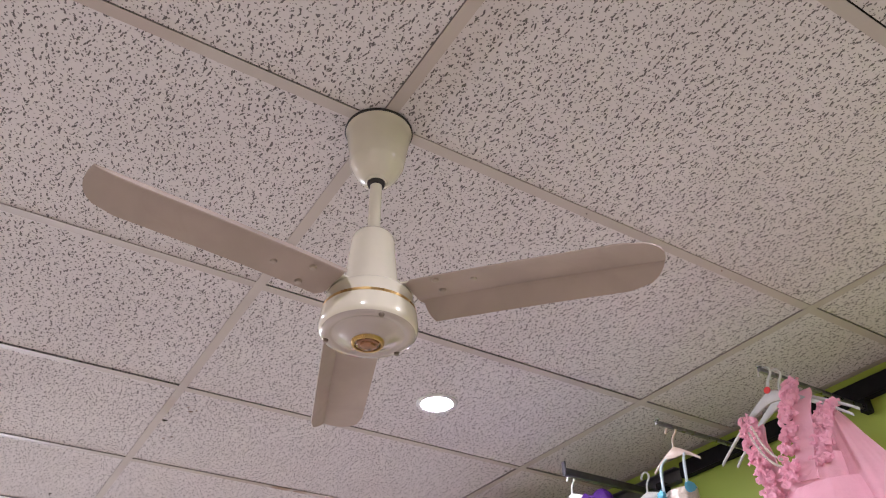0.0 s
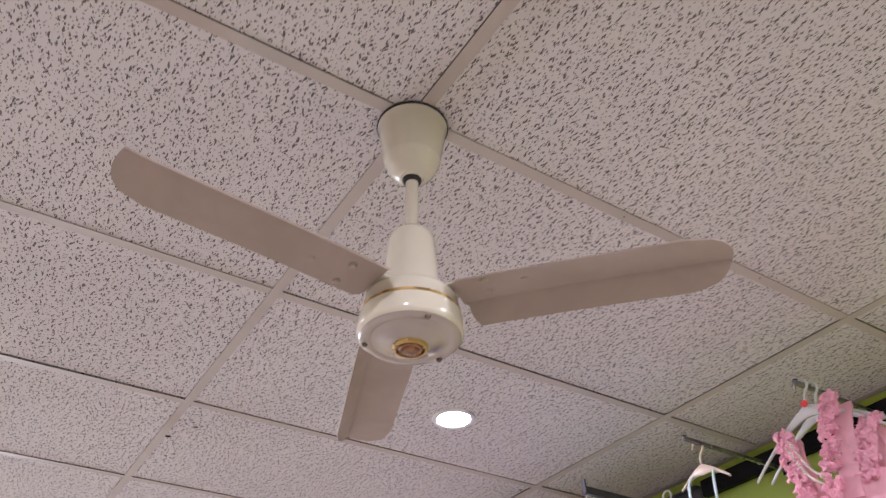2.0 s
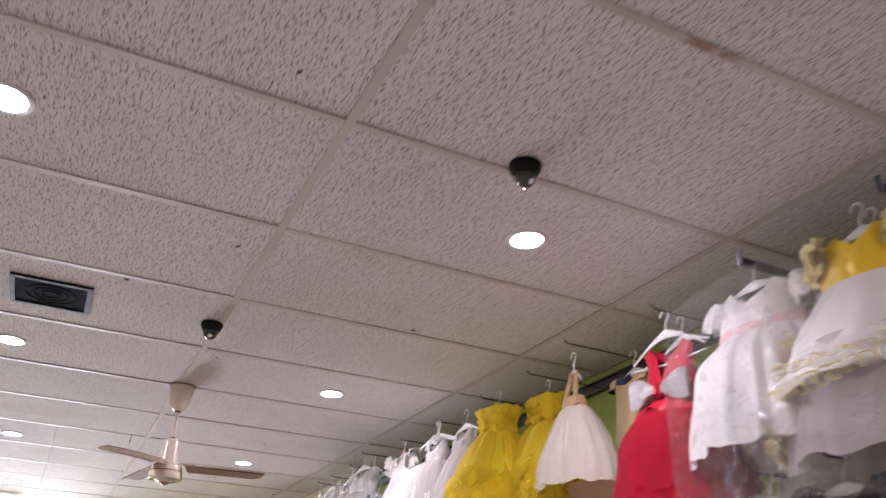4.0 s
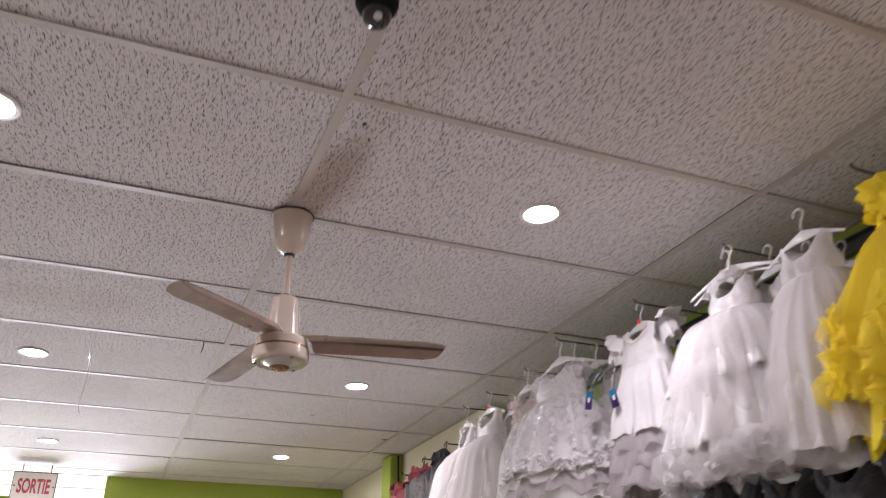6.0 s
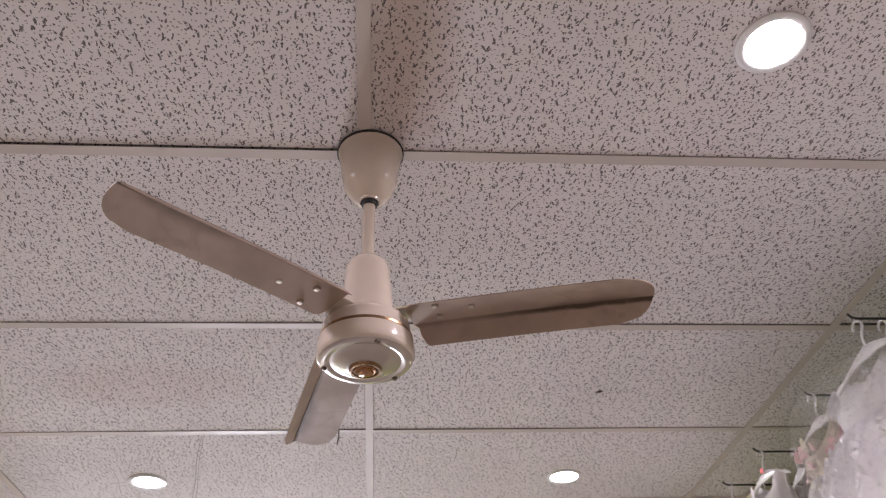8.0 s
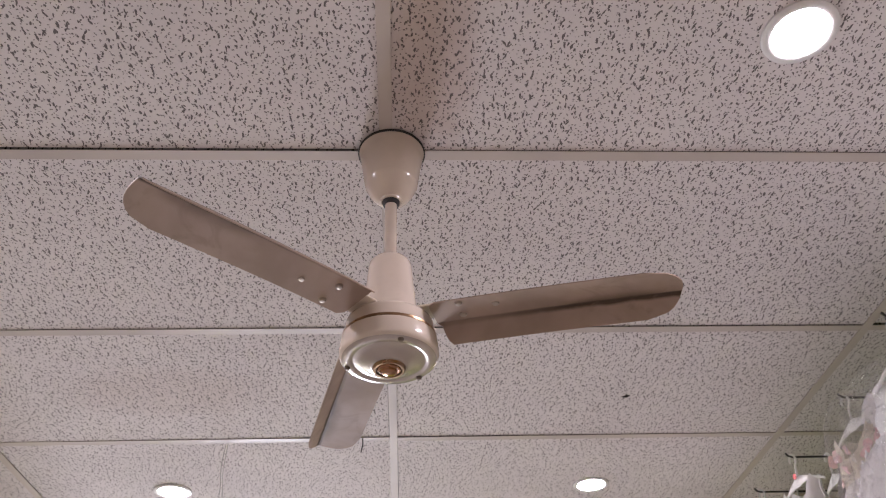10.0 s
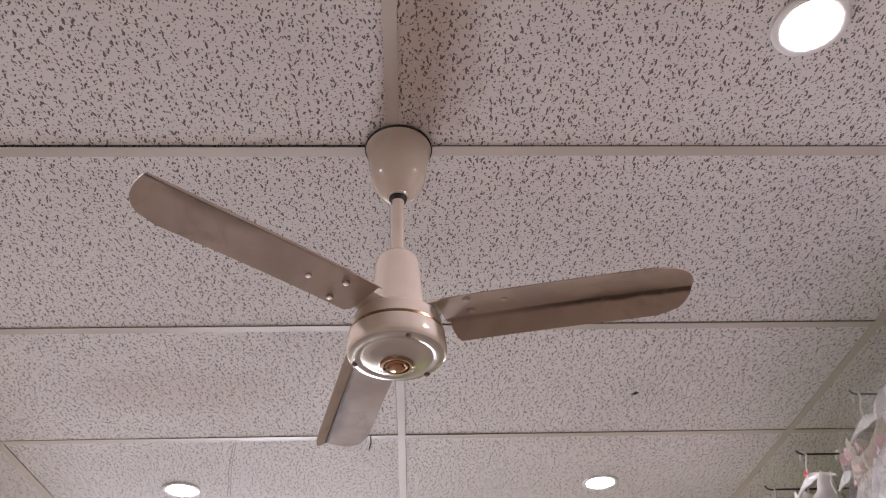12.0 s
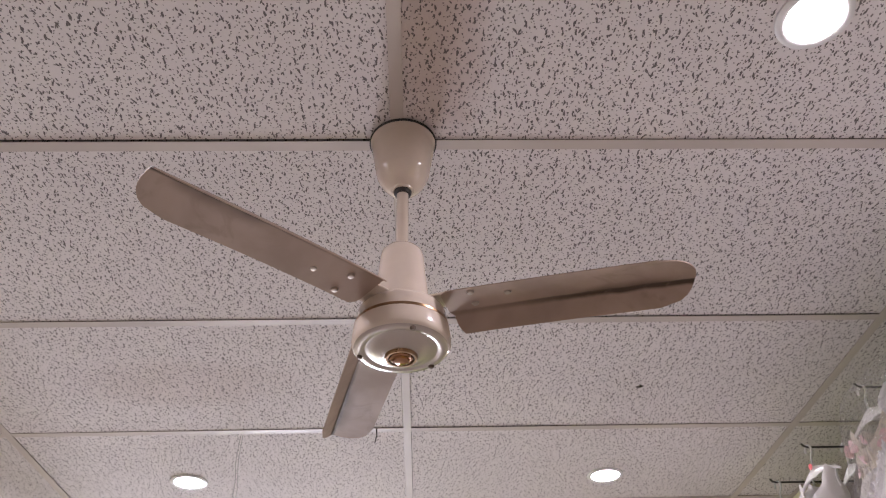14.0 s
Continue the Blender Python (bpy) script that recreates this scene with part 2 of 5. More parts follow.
# second fan's cream enamel; the pink it reflects is put into the colour
M_ENAMEL_PINK_SHEEN = plain("enamel_with_painted_pink_reflection", (0.66, 0.565, 0.475), 0.2, 0, 0.10, 9.0, coat=0.5)
M_PLATE = plain("ivory_enamel_plate", (0.50, 0.44, 0.40), 0.18, 0.25, 0.08, 9.0, coat=0.5)
M_BLADE_A = blade_material("cream_fan_blade", 0.06, (0.45, 0.37, 0.32), (0.40, 0.33, 0.285), 0.1)
M_BLADE_B = blade_material("sooty_cream_fan_blade", 0.9, (0.42, 0.315, 0.255), (0.33, 0.245, 0.195), 0.25)
M_GOLD = plain("brass_band", (0.62, 0.42, 0.16), 0.28, 0.9, 0.25, 30.0)
M_OLD_BRASS = plain("old_brown_brass", (0.36, 0.22, 0.12), 0.3, 0.85, 0.35, 40.0)
M_AMBER = plain("amber_cap", (0.44, 0.20, 0.09), 0.15, 0.4, 0.5, 60.0, coat=0.6)
M_RUBBER = plain("black_rubber", (0.025, 0.022, 0.022), 0.6)
M_SCREW = plain("dull_screw_steel", (0.20, 0.16, 0.13), 0.4, 0.8)
M_RIVET = plain("cream_rivet", (0.46, 0.39, 0.33), 0.35, 0.3)
M_LENS = glow("downlight_lens", (1.0, 0.965, 0.95), LAMP)
M_LED_TRIM = plain("white_plastic_trim", (0.8, 0.8, 0.8), 0.4)
M_BLACK = plain("black_plastic", (0.010, 0.010, 0.011), 0.6, 0, 0.2, 40.0)
M_BLACK.node_tree.nodes["Principled BSDF"].inputs["Specular IOR Level"].default_value = 0.15
M_SOOT = plain("matt_black_grille", (0.006, 0.006, 0.007), 0.9, 0, 0.2, 40.0)
M_SOOT.node_tree.nodes["Principled BSDF"].inputs["Specular IOR Level"].default_value = 0.08
M_DOME = plain("smoked_dome", (0.012, 0.012, 0.015), 0.06, 0, 0.1, 40.0, coat=1.0)
M_ARM_CHROME = plain("dull_chrome", (0.30, 0.30, 0.31), 0.3, 0.9, 0.2, 40.0)
M_CHROME = plain("chrome", (0.75, 0.75, 0.76), 0.16, 1.0, 0.1, 40.0)
M_GREY_METAL = plain("grey_steel_rail", (0.16, 0.16, 0.18), 0.38, 0.8, 0.2, 20.0)
M_DARK_WIRE = plain("dark_steel_wire", (0.06, 0.055, 0.055), 0.4, 0.7)
M_HANGER = plain("white_hanger_plastic", (0.78, 0.78, 0.77), 0.3, 0, 0.06, 30.0)
M_CLEAR_HANGER = plain("milky_hanger_plastic", (0.62, 0.64, 0.62), 0.2, 0, 0.1, 30.0)
M_BEIGE_HANGER = plain("beige_hanger_plastic", (0.70, 0.58, 0.48), 0.35, 0, 0.08, 30.0)
M_BLACK_HANGER = plain("black_hanger_plastic", (0.02, 0.02, 0.022), 0.35)
M_RED_DOT = plain("red_size_dot", (0.75, 0.05, 0.05), 0.5)
M_SIGN = plain("sign_white", (0.78, 0.74, 0.66), 0.4, 0, 0.06, 12.0)
M_SIGN_RED = plain("sign_red", (0.45, 0.03, 0.05), 0.45)
M_SIGN_CASE = plain("sign_brown_case", (0.20, 0.13, 0.09), 0.5)
M_SPECK = plain("dark_dirt", (0.035, 0.026, 0.02), 0.8, 0, 0.4, 200.0)
M_RUST = plain("brown_mark", (0.30, 0.20, 0.15), 0.85, 0, 0.3, 150.0)
M_FILM = film_material("clear_packing_film")
M_STRING = plain("clear_string", (0.9, 0.9, 0.9), 0.15, 0.3)


# ---------------------------------------------------------------- mesh helpers
def part(name, bm, material, parent=None, label="", smooth=True, crisp=True):
    me = bpy.data.meshes.new(name)
    bmesh.ops.recalc_face_normals(bm, faces=bm.faces[:])
    bm.to_mesh(me)
    bm.free()
    me.materials.append(material)
    if smooth:
        me.shade_smooth()
        if crisp:
            me.set_sharp_from_angle(angle=radians(40))
    ob = new(name, me)
    if parent is not None:
        ob.parent = parent
    if label:
        ob["label"] = label
    return ob


def box(bm, x0, x1, y0, y1, z0, z1):
    v = [bm.verts.new((x, y, z)) for z in (z0, z1) for y in (y0, y1) for x in (x0, x1)]
    for a in ((0, 1, 3, 2), (4, 6, 7, 5), (0, 4, 5, 1), (2, 3, 7, 6), (0, 2, 6, 4), (1, 5, 7, 3)):
        bm.faces.new([v[i] for i in a])
    return v


def boxes(*dims):
    bm = bmesh.new()
    for d in dims:
        box(bm, *d)
    return bm


def bevelled(x0, x1, y0, y1, z0, z1, r=0.004, n=2):
    bm = boxes((x0, x1, y0, y1, z0, z1))
    bmesh.ops.bevel(bm, geom=bm.edges[:], offset=r, segments=n, affect="EDGES")
    return bm


def lathe(profile, n=48):
    bm = bmesh.new()
    rings = []
    for r, z in profile:
        if r < 1e-5:
            rings.append([bm.verts.new((0, 0, z))])
        else:
            rings.append([bm.verts.new((r * math.cos(2 * math.pi * i / n), r * math.sin(2 * math.pi * i / n), z)) for i in range(n)])
    for a, b in zip(rings, rings[1:]):
        for i in range(n):
            j = (i + 1) % n
            if len(a) == 1 and len(b) > 1:
                bm.faces.new((a[0], b[i], b[j]))
            elif len(b) == 1 and len(a) > 1:
                bm.faces.new((a[i], a[j], b[0]))
            elif len(a) > 1:
                bm.faces.new((a[i], a[j], b[j], b[i]))
    return bm


def tube(points, r, n=8, bm=None, flat=1.0, ends=True):
    """A round rod along points."""
    bm = bm or bmesh.new()
    pts = [Vector(p) for p in points]
    rings = []
    side = None
    for i, p in enumerate(pts):
        d = (pts[min(i + 1, len(pts) - 1)] - pts[max(i - 1, 0)]).normalized()
        if side is None:
            side = d.orthogonal().normalized()
        side = (side - d * side.dot(d)).normalized()
        up = d.cross(side)
        rad = r[i] if isinstance(r, (list, tuple)) else r
        rings.append([bm.verts.new(p + (side * math.cos(2 * math.pi * k / n) + up * math.sin(2 * math.pi * k / n) * flat) * rad) for k in range(n)])
    for a, b in zip(rings, rings[1:]):
        for k in range(n):
            bm.faces.new((a[k], a[(k + 1) % n], b[(k + 1) % n], b[k]))
    if ends:
        bm.faces.new(rings[0][::-1])
        bm.faces.new(rings[-1])
    return bm


def arc(cx, cz, r, a0, a1, n=10, y=0.0):
    return [(cx + r * math.cos(radians(a0 + (a1 - a0) * i / n)), y, cz + r * math.sin(radians(a0 + (a1 - a0) * i / n))) for i in range(n + 1)]


def empty(name, matrix, label, category, group=""):
    ob = new(name)
    ob.empty_display_size = 0.05
    ob.matrix_world = matrix
    return tagged(ob, label, category, group)


# ---------------------------------------------------------------- structure
WALL_R, WALL_L, END, BACK = 1.63, -1.66, 9.40, -4.3
JUT = 1.45           # the cream wall stands out past the green one
XS = [WALL_L, -TX, 0.0, TX, WALL_R]
KS = list(range(-7, 16))


def build_ceiling():
    rng = random.Random(4)
    bm = bmesh.new()
    ys = [k * TY + (0.006 if k == 8 else 0) for k in KS] + [END]
    for i, (xa, xb) in enumerate(zip(XS, XS[1:])):
        for ya, yb in zip(ys, ys[1:]):
            if yb - ya < 0.05:
                continue
            lift = 0.0024 + rng.random() * 0.0018
            gap = [0.0108 + (0.0024 if rng.random() < chance else 0.0) for chance in (0.2, 0.2, 0.12, 0.55)]
            if i == 3 and abs(yb - 9 * TY) < 0.01:
                gap[3] = 0.0165
            x0, x1 = xa + (gap[0] if i else 0), xb - (gap[1] if i < 3 else 0)
            y0, y1 = ya + gap[2], yb - gap[3]
            v = box(bm, x0, x1, y0, y1, H + lift, H + 0.03)
            for q in v[:4]:
                q.co.z += rng.uniform(-0.0012, 0.0012)
    # tiles over the entrance recess
    for n in range(2):
        box(bm, WALL_L, -1.23, END + 0.02 + n * TY, END + (n + 1) * TY - 0.02, H + 0.005, H + 0.03)
        box(bm, -1.21, -0.39, END + 0.02 + n * TY, END + (n + 1) * TY - 0.02, H + 0.005, H + 0.03)
    ob = part("ceiling", bm, M_TILE, smooth=False)
    tagged(ob, "suspended ceiling of white fissured mineral-fibre tiles, slightly stained", "ceiling", kind="structure")
    bm = bmesh.new()
    box(bm, WALL_R - 0.02, WALL_R, BACK, 6.6, H - 0.001, H + 0.001)
    box(bm, JUT - 0.018, JUT, 6.6, END, H - 0.001, H + 0.001)
    box(bm, WALL_L, WALL_L + 0.02, BACK, END, H - 0.001, H + 0.001)
    grid = part("ceiling_grid", bm, M_BAR, smooth=False)
    tagged(grid, "painted metal grid bars carrying the ceiling tiles", "ceiling grid", kind="structure")
    for x in XS[1:-1]:
        part("main_bar", boxes((x - 0.012, x + 0.012, BACK, END, H, H + 0.0016), (x - 0.001, x + 0.001, BACK, END, H + 0.0016, H + 0.04)), M_BAR, grid, smooth=False)
    spans = []
    for xa, xb in zip(XS, XS[1:]):
        x0, x1 = xa + (0.0122 if xa > WALL_L else 0), xb - (0.0122 if xb < WALL_R else 0)
        for k in KS:
            spans.append((x0, x1, k * TY + rng.uniform(-0.0015, 0.0015) + (0.006 if k == 8 else 0)))
    for k in range(2):
        spans.append((WALL_L, -0.39, END + k * TY))
    bars = {}
    for x0, x1, y in spans:
        key = round(x1 - x0, 4)
        if key not in bars:
            ob = part("cross_bar", boxes((0, x1 - x0, -0.012, 0.012, 0.0004, 0.002)), M_BAR, grid, smooth=False)
            bars[key] = ob.data
        else:
            ob = new("cross_bar", bars[key])
            ob.parent = grid
        ob.location = (x0, y, H)
    deck = part("ceiling_deck", boxes((WALL_L - 0.2, WALL_R + 0.2, BACK - 0.2, 11.2, H + 0.2, H + 0.3)), M_PLENUM, smooth=False)
    tagged(deck, "dark slab above the hung ceiling", "ceiling", kind="structure")


def wall(name, dims, mat, label):
    return tagged(part(name, boxes(*dims), mat, smooth=False), label, "wall", kind="structure")


build_ceiling()
wall("wall_east_lower", [(WALL_R, WALL_R + 0.15, BACK, 6.6, 0, 1.4)], M_CREAM_WALL, "cream painted lower part of the shop wall")
wall("wall_east", [(WALL_R, WALL_R + 0.15, BACK, 6.6, 1.402, H + 0.2)], M_LIME, "lime green painted shop wall behind the hanging dresses")
wall("wall_east_cream", [(JUT, WALL_R + 0.15, 6.602, END, 0, H + 0.2)], M_CREAM_WALL, "cream painted wall that stands forward of the green one")
wall("wall_west", [(WALL_L - 0.15, WALL_L, BACK, 11.0, 0, H + 0.2)], M_WEST, "plain beige side wall of the shop")
wall("wall_south", [(WALL_L - 0.15, WALL_R + 0.15, BACK - 0.15, BACK, 0, H + 0.2)], M_CREAM_WALL, "plain cream wall closing the shop")
wall("wall_north", [(-0.39, WALL_R + 0.15, END, END + 0.15, 0, H + 0.2), (-0.39, -0.24, END + 0.15, 11.0, 0, H + 0.2)], M_LIME, "lime green end wall beside the entrance recess")
wall("wall_entrance", [(WALL_L, -1.6, 11.0, 11.15, 0, H + 0.2), (-0.44, -0.39, 11.0, 11.15, 0, H + 0.2), (-1.6, -0.44, 11.0, 11.15, 2.12, H + 0.2)],
     M_LIME, "green wall round the shop door opening")


def build_floor():
    bm = boxes((WALL_L - 0.15, WALL_R + 0.15, BACK - 0.15, 11.15, -0.1, -0.006))
    base = tagged(part("floor", bm, M_GROUT, smooth=False), "beige square floor tiles with grey grout", "floor", kind="structure")
    me = None
    for i in range(8):
        for j in range(30):
            if me is None:
                first = part("floor_tile", bevelled(-0.197, 0.197, -0.245, 0.245, -0.006, 0.004, 0.002, 1), M_FLOOR, base, smooth=False)
                me = first.data
                ob = first
            else:
                ob = new("floor_tile", me)
                ob.parent = base
            ob.location = (WALL_L + 0.2 + i * 0.41, BACK + 0.25 + j * 0.51, 0)


build_floor()


def build_pilaster():
    e = empty("pilaster", pose(JUT - 0.04, 8.0, 0), "lime green boxed column against the cream wall", "column")
    part("shaft", bevelled(-0.05, 0.037, -0.09, 0.09, 0, H - 0.004, 0.004), M_LIME, e)
    part("cable", tube([(0.0, -0.1, H - 0.01), (0.01, -0.1, 2.4), (0.0, -0.1, 1.9), (0.01, -0.1, 0.2)], 0.006), M_BLACK, e, "black cable running down its edge")
    tagged(e, kind="structure")


build_pilaster()


# ---------------------------------------------------------------- ceiling fixtures
def downlight(x, y, first=[]):
    m = pose(x, y, H)
    if first:
        return copy_thing(first[0], m)
    e = empty("downlight", m, "lit round white recessed ceiling downlight", "downlight", "downlights in the ceiling")
    part("trim_ring", lathe([(0.0475, 0.004), (0.0475, -0.0018), (0.050, -0.0032), (0.060, -0.0028), (0.063, -0.0005), (0.063, 0.004)]), M_LED_TRIM, e)
    part("lens", lathe([(0.0474, 0.002), (0.0465, -0.0004), (0.030, -0.0008), (0, -0.001)], 32), M_LENS, e, "glowing milky lens")
    first.append(e)
    return e


for y in (-2.74, -0.91, 0.93, 2.74, 4.60, 6.48, 8.26):
    downlight(0.69, y)
    downlight(-0.76, y)


def dome_camera(x, y, rz, first=[]):
    m = pose(x, y, H, 0, 0, rz)
    if first:
        return copy_thing(first[0], m)
    e = empty("dome_camera", m, "small black dome security camera on the ceiling", "security camera", "dome cameras on the ceiling")
    part("base", lathe([(0.043, 0.0), (0.043, -0.010), (0.040, -0.018), (0.033, -0.032), (0.031, -0.034), (0, -0.034)], 32), M_BLACK, e)
    part("dome", lathe([(0.029, -0.034), (0.029, -0.042), (0.025, -0.054), (0.016, -0.063), (0.007, -0.066), (0, -0.067)], 32), M_DOME, e, "glossy smoked dome")
    lens = part("camera_lens", lathe([(0.009, 0), (0.009, -0.012), (0.007, -0.014), (0, -0.0135)], 20), M_CHROME, e, "bright lens barrel")
    lens.matrix_basis = pose(0, -0.013, -0.048, -35, 0, 0)
    first.append(e)
    return e


dome_camera(0.47, 2.39, 20)
dome_camera(-0.03, 3.955, -10)


def build_vent():
    e = empty("ceiling_vent", pose(-0.62, 3.963, H), "square black ceiling vent with a round grille", "vent")
    bm = boxes((-0.138, 0.138, -0.135, -0.118, -0.008, 0.002), (-0.138, 0.138, 0.118, 0.135, -0.008, 0.002),
               (-0.138, -0.121, -0.118, 0.118, -0.008, 0.002), (0.121, 0.138, -0.118, 0.118, -0.008, 0.002))
    part("surround", bm, M_BLACK, e, smooth=False)
    part("backing", boxes((-0.121, 0.121, -0.118, 0.118, -0.003, 0.002)), M_SOOT, e, smooth=False)
    for r in (0.088, 0.06, 0.034):
        part("ring", lathe([(r, -0.003), (r, -0.0055), (r - 0.003, -0.0055), (r - 0.003, -0.003)], 40), M_SOOT, e)


build_vent()


# ---------------------------------------------------------------- ceiling fans
def blade_mesh(droop, pitch):
    """A pressed steel blade along +x: a pitched main panel and a fold turned down on its trailing side."""
    bm = bmesh.new()
    main, fold, r0, r1 = 0.073, 0.039, 0.070, 0.454
    cols, rows = 15, 22
    pitch, turned = radians(pitch), radians(-54 + pitch)
    grid = []
    for j in range(cols):
        c = -main / 2 + (main + fold) * j / (cols - 1)
        c = main / 2 if abs(c - main / 2) < 0.0038 else c
        if c <= main / 2:
            y, z = c * math.cos(pitch), c * math.sin(pitch)
        else:
            e = c - main / 2
            y = main / 2 * math.cos(pitch) + e * math.cos(turned)
            z = main / 2 * math.sin(pitch) + e * math.sin(turned)
        s = 2 * j / (cols - 1) - 1
        far = r1 - 0.058 * (1 - math.sqrt(max(0, 1 - abs(s) ** 2.3)))
        near = r0 + 0.010 * max(0, (-s - 0.75) / 0.25) ** 2
        if c > main / 2:
            near = 0.078 + 0.012 * ((c - main / 2) / fold) ** 3
        line = []
        for i in range(rows):
            r = near + (far - near) * i / (rows - 1)
            line.append(bm.verts.new((r, y, z - droop * ((r - r0) / (r1 - r0)) ** 1.5)))
        grid.append(line)
    for a, b in zip(grid, grid[1:]):
        for i in range(rows - 1):
            bm.faces.new((a[i], a[i + 1], b[i + 1], b[i]))
    bmesh.ops.recalc_face_normals(bm, faces=bm.faces[:])
    bmesh.ops.solidify(bm, geom=bm.faces[:], thickness=0.0016)
    return bm


def ceiling_fan(x, y, angle, blade_mat, blade_z, droops, screws, label, enamel, band, rod=0.0):
    e = empty("ceiling_fan", pose(x, y, H), label, "ceiling fan", "ceiling fans")
    part("canopy", lathe([(0.0, 0.0), (0.0605, 0.0), (0.0615, -0.003), (0.060, -0.006), (0.0575, -0.02), (0.0482, -0.083), (0.0468, -0.088), (0.0445, -0.092),
                          (0.0395, -0.104), (0.031, -0.115), (0.0235, -0.121), (0.020, -0.1225), (0.0188, -0.126), (0.0165, -0.127), (0.0150, -0.121), (0.0, -0.121)], 56), enamel, e)
    part("canopy_rim", lathe([(0.060, 0.001), (0.0628, 0.0), (0.0632, -0.003), (0.061, -0.0045)], 56), M_RUBBER, e, "dark joint where the canopy meets the ceiling")
    # thin black ring, its colour also giving the shadow inside the socket opening
    part("socket_shadow_ring", lathe([(0.0108, -0.120), (0.0148, -0.122), (0.0150, -0.131), (0.0138, -0.1335), (0.0108, -0.134)], 32), M_RUBBER, e, "thin black ring that also stands for the shadow in the socket opening")
    part("down_rod", lathe([(0.0108, -0.12), (0.0108, -0.255 - rod)], 32), enamel, e)
    part("rod_collar", lathe([(0.0112, -0.236 - rod), (0.0152, -0.238 - rod), (0.0155, -0.242 - rod), (0.014, -0.245 - rod)], 32), M_RUBBER, e, "dark collar")
    part("motor_bell", lathe([(0.012, -0.2425 - rod), (0.024, -0.2435 - rod), (0.0315, -0.247 - rod), (0.0355, -0.2535 - rod), (0.0370, -0.264 - rod), (0.0388, -0.290 - rod), (0.0440, -0.345 - rod), (0.0458, -0.360 - rod), (0.0462, -0.3645 - rod)], 48), enamel, e)
    part("bell_seam", lathe([(0.0458, -0.3635 - rod), (0.0478, -0.3645 - rod), (0.0478, -0.3662 - rod), (0.0455, -0.3668 - rod)], 48), M_RUBBER, e, "dark seam between bell and drum")
    drum = part("motor_housing", lathe([(0.040, -0.3655 - rod), (0.055, -0.3665 - rod), (0.064, -0.3685 - rod), (0.0688, -0.3722 - rod), (0.0705, -0.378 - rod), (0.0720, -0.3955 - rod), (0.0732, -0.3968 - rod), (0.0732, -0.4012 - rod),
                                        (0.0748, -0.4024 - rod), (0.0768, -0.4200 - rod), (0.0768, -0.4285 - rod), (0.0755, -0.4330 - rod), (0.0728, -0.4355 - rod)], 64), enamel, e)
    part("brass_band", lathe([(0.0726, -0.3962 - rod), (0.0742, -0.3970 - rod), (0.0742, -0.4010 - rod), (0.0728, -0.4018 - rod)], 64), band, drum, "thin brass trim band")
    part("bottom_plate", lathe([(0.0730, -0.4352 - rod), (0.0705, -0.4372 - rod), (0.0600, -0.4385 - rod), (0.0575, -0.4372 - rod), (0.0540, -0.4368 - rod), (0.0420, -0.4415 - rod), (0.0320, -0.4470 - rod), (0.0260, -0.4490 - rod), (0.0, -0.4490 - rod)], 64), M_PLATE, drum)
    part("cap_ring", lathe([(0.0255, -0.4470 - rod), (0.0255, -0.4515 - rod), (0.0235, -0.4540 - rod), (0.0205, -0.4540 - rod), (0.0195, -0.4500 - rod)], 40), band, drum, "worn brass ring round the cap")
    part("centre_cap", lathe([(0.0190, -0.449 - rod), (0.0185, -0.4535 - rod), (0.0160, -0.4550 - rod), (0.0130, -0.4545 - rod), (0.0120, -0.4575 - rod), (0.0085, -0.4595 - rod), (0, -0.4598 - rod)], 8), M_AMBER, drum, "amber coloured centre cap")
    for k in range(3):
        a = radians(screws + 120 * k)
        s = part("screw", lathe([(0.0045, 0), (0.0045, -0.003), (0.003, -0.0055), (0, -0.006)], 12), M_SCREW, drum)
        s.location = (0.0665 * math.cos(a), 0.0665 * math.sin(a), -0.4365 - rod)
    rivet_me = arm_me = None
    for k in range(3):
        b = part("blade", blade_mesh(droops[k], 8.0), blade_mat, e)
        b.matrix_basis = pose(0, 0, blade_z, 0, 0, angle + 120 * k)
        for rr, yy in ((0.117, -0.024), (0.117, 0.014), (0.172, -0.006)):
            if rivet_me is None:
                q = part("rivet", lathe([(0.0062, 0.004), (0.0062, -0.001), (0.0045, -0.0038), (0, -0.0046)], 12), M_RIVET, b)
                rivet_me = q.data
            else:
                q = new("rivet", rivet_me)
                q.parent = b
            q.location = (rr, yy, -0.002 + yy * 0.14)
        if arm_me is None:
            bm = bevelled(0.045, 0.128, -0.026, 0.020, 0.0, 0.004, 0.0015, 1)
            q = part("blade_bracket", bm, enamel, b)
            arm_me = q.data
        else:
            q = new("blade_bracket", arm_me)
            q.parent = b
        q.matrix_basis = pose(0, 0, 0.0015, 8, 0, 0)
    return e


ceiling_fan(0.006, 0.018, 69.7, M_BLADE_A, -0.370, (0.014, 0.018, 0.014), 20, "cream three-bladed ceiling fan with a brass band, still", M_ENAMEL, M_GOLD)
ceiling_fan(0.010, 4.880, 104.5, M_BLADE_B, -0.379, (0.012, 0.024, 0.012), 46, "cream three-bladed ceiling fan with soot-stained blades, still", M_ENAMEL_PINK_SHEEN, M_OLD_BRASS, 0.017)


# ---------------------------------------------------------------- rails and arms on the wall
ARM_Z = 2.645


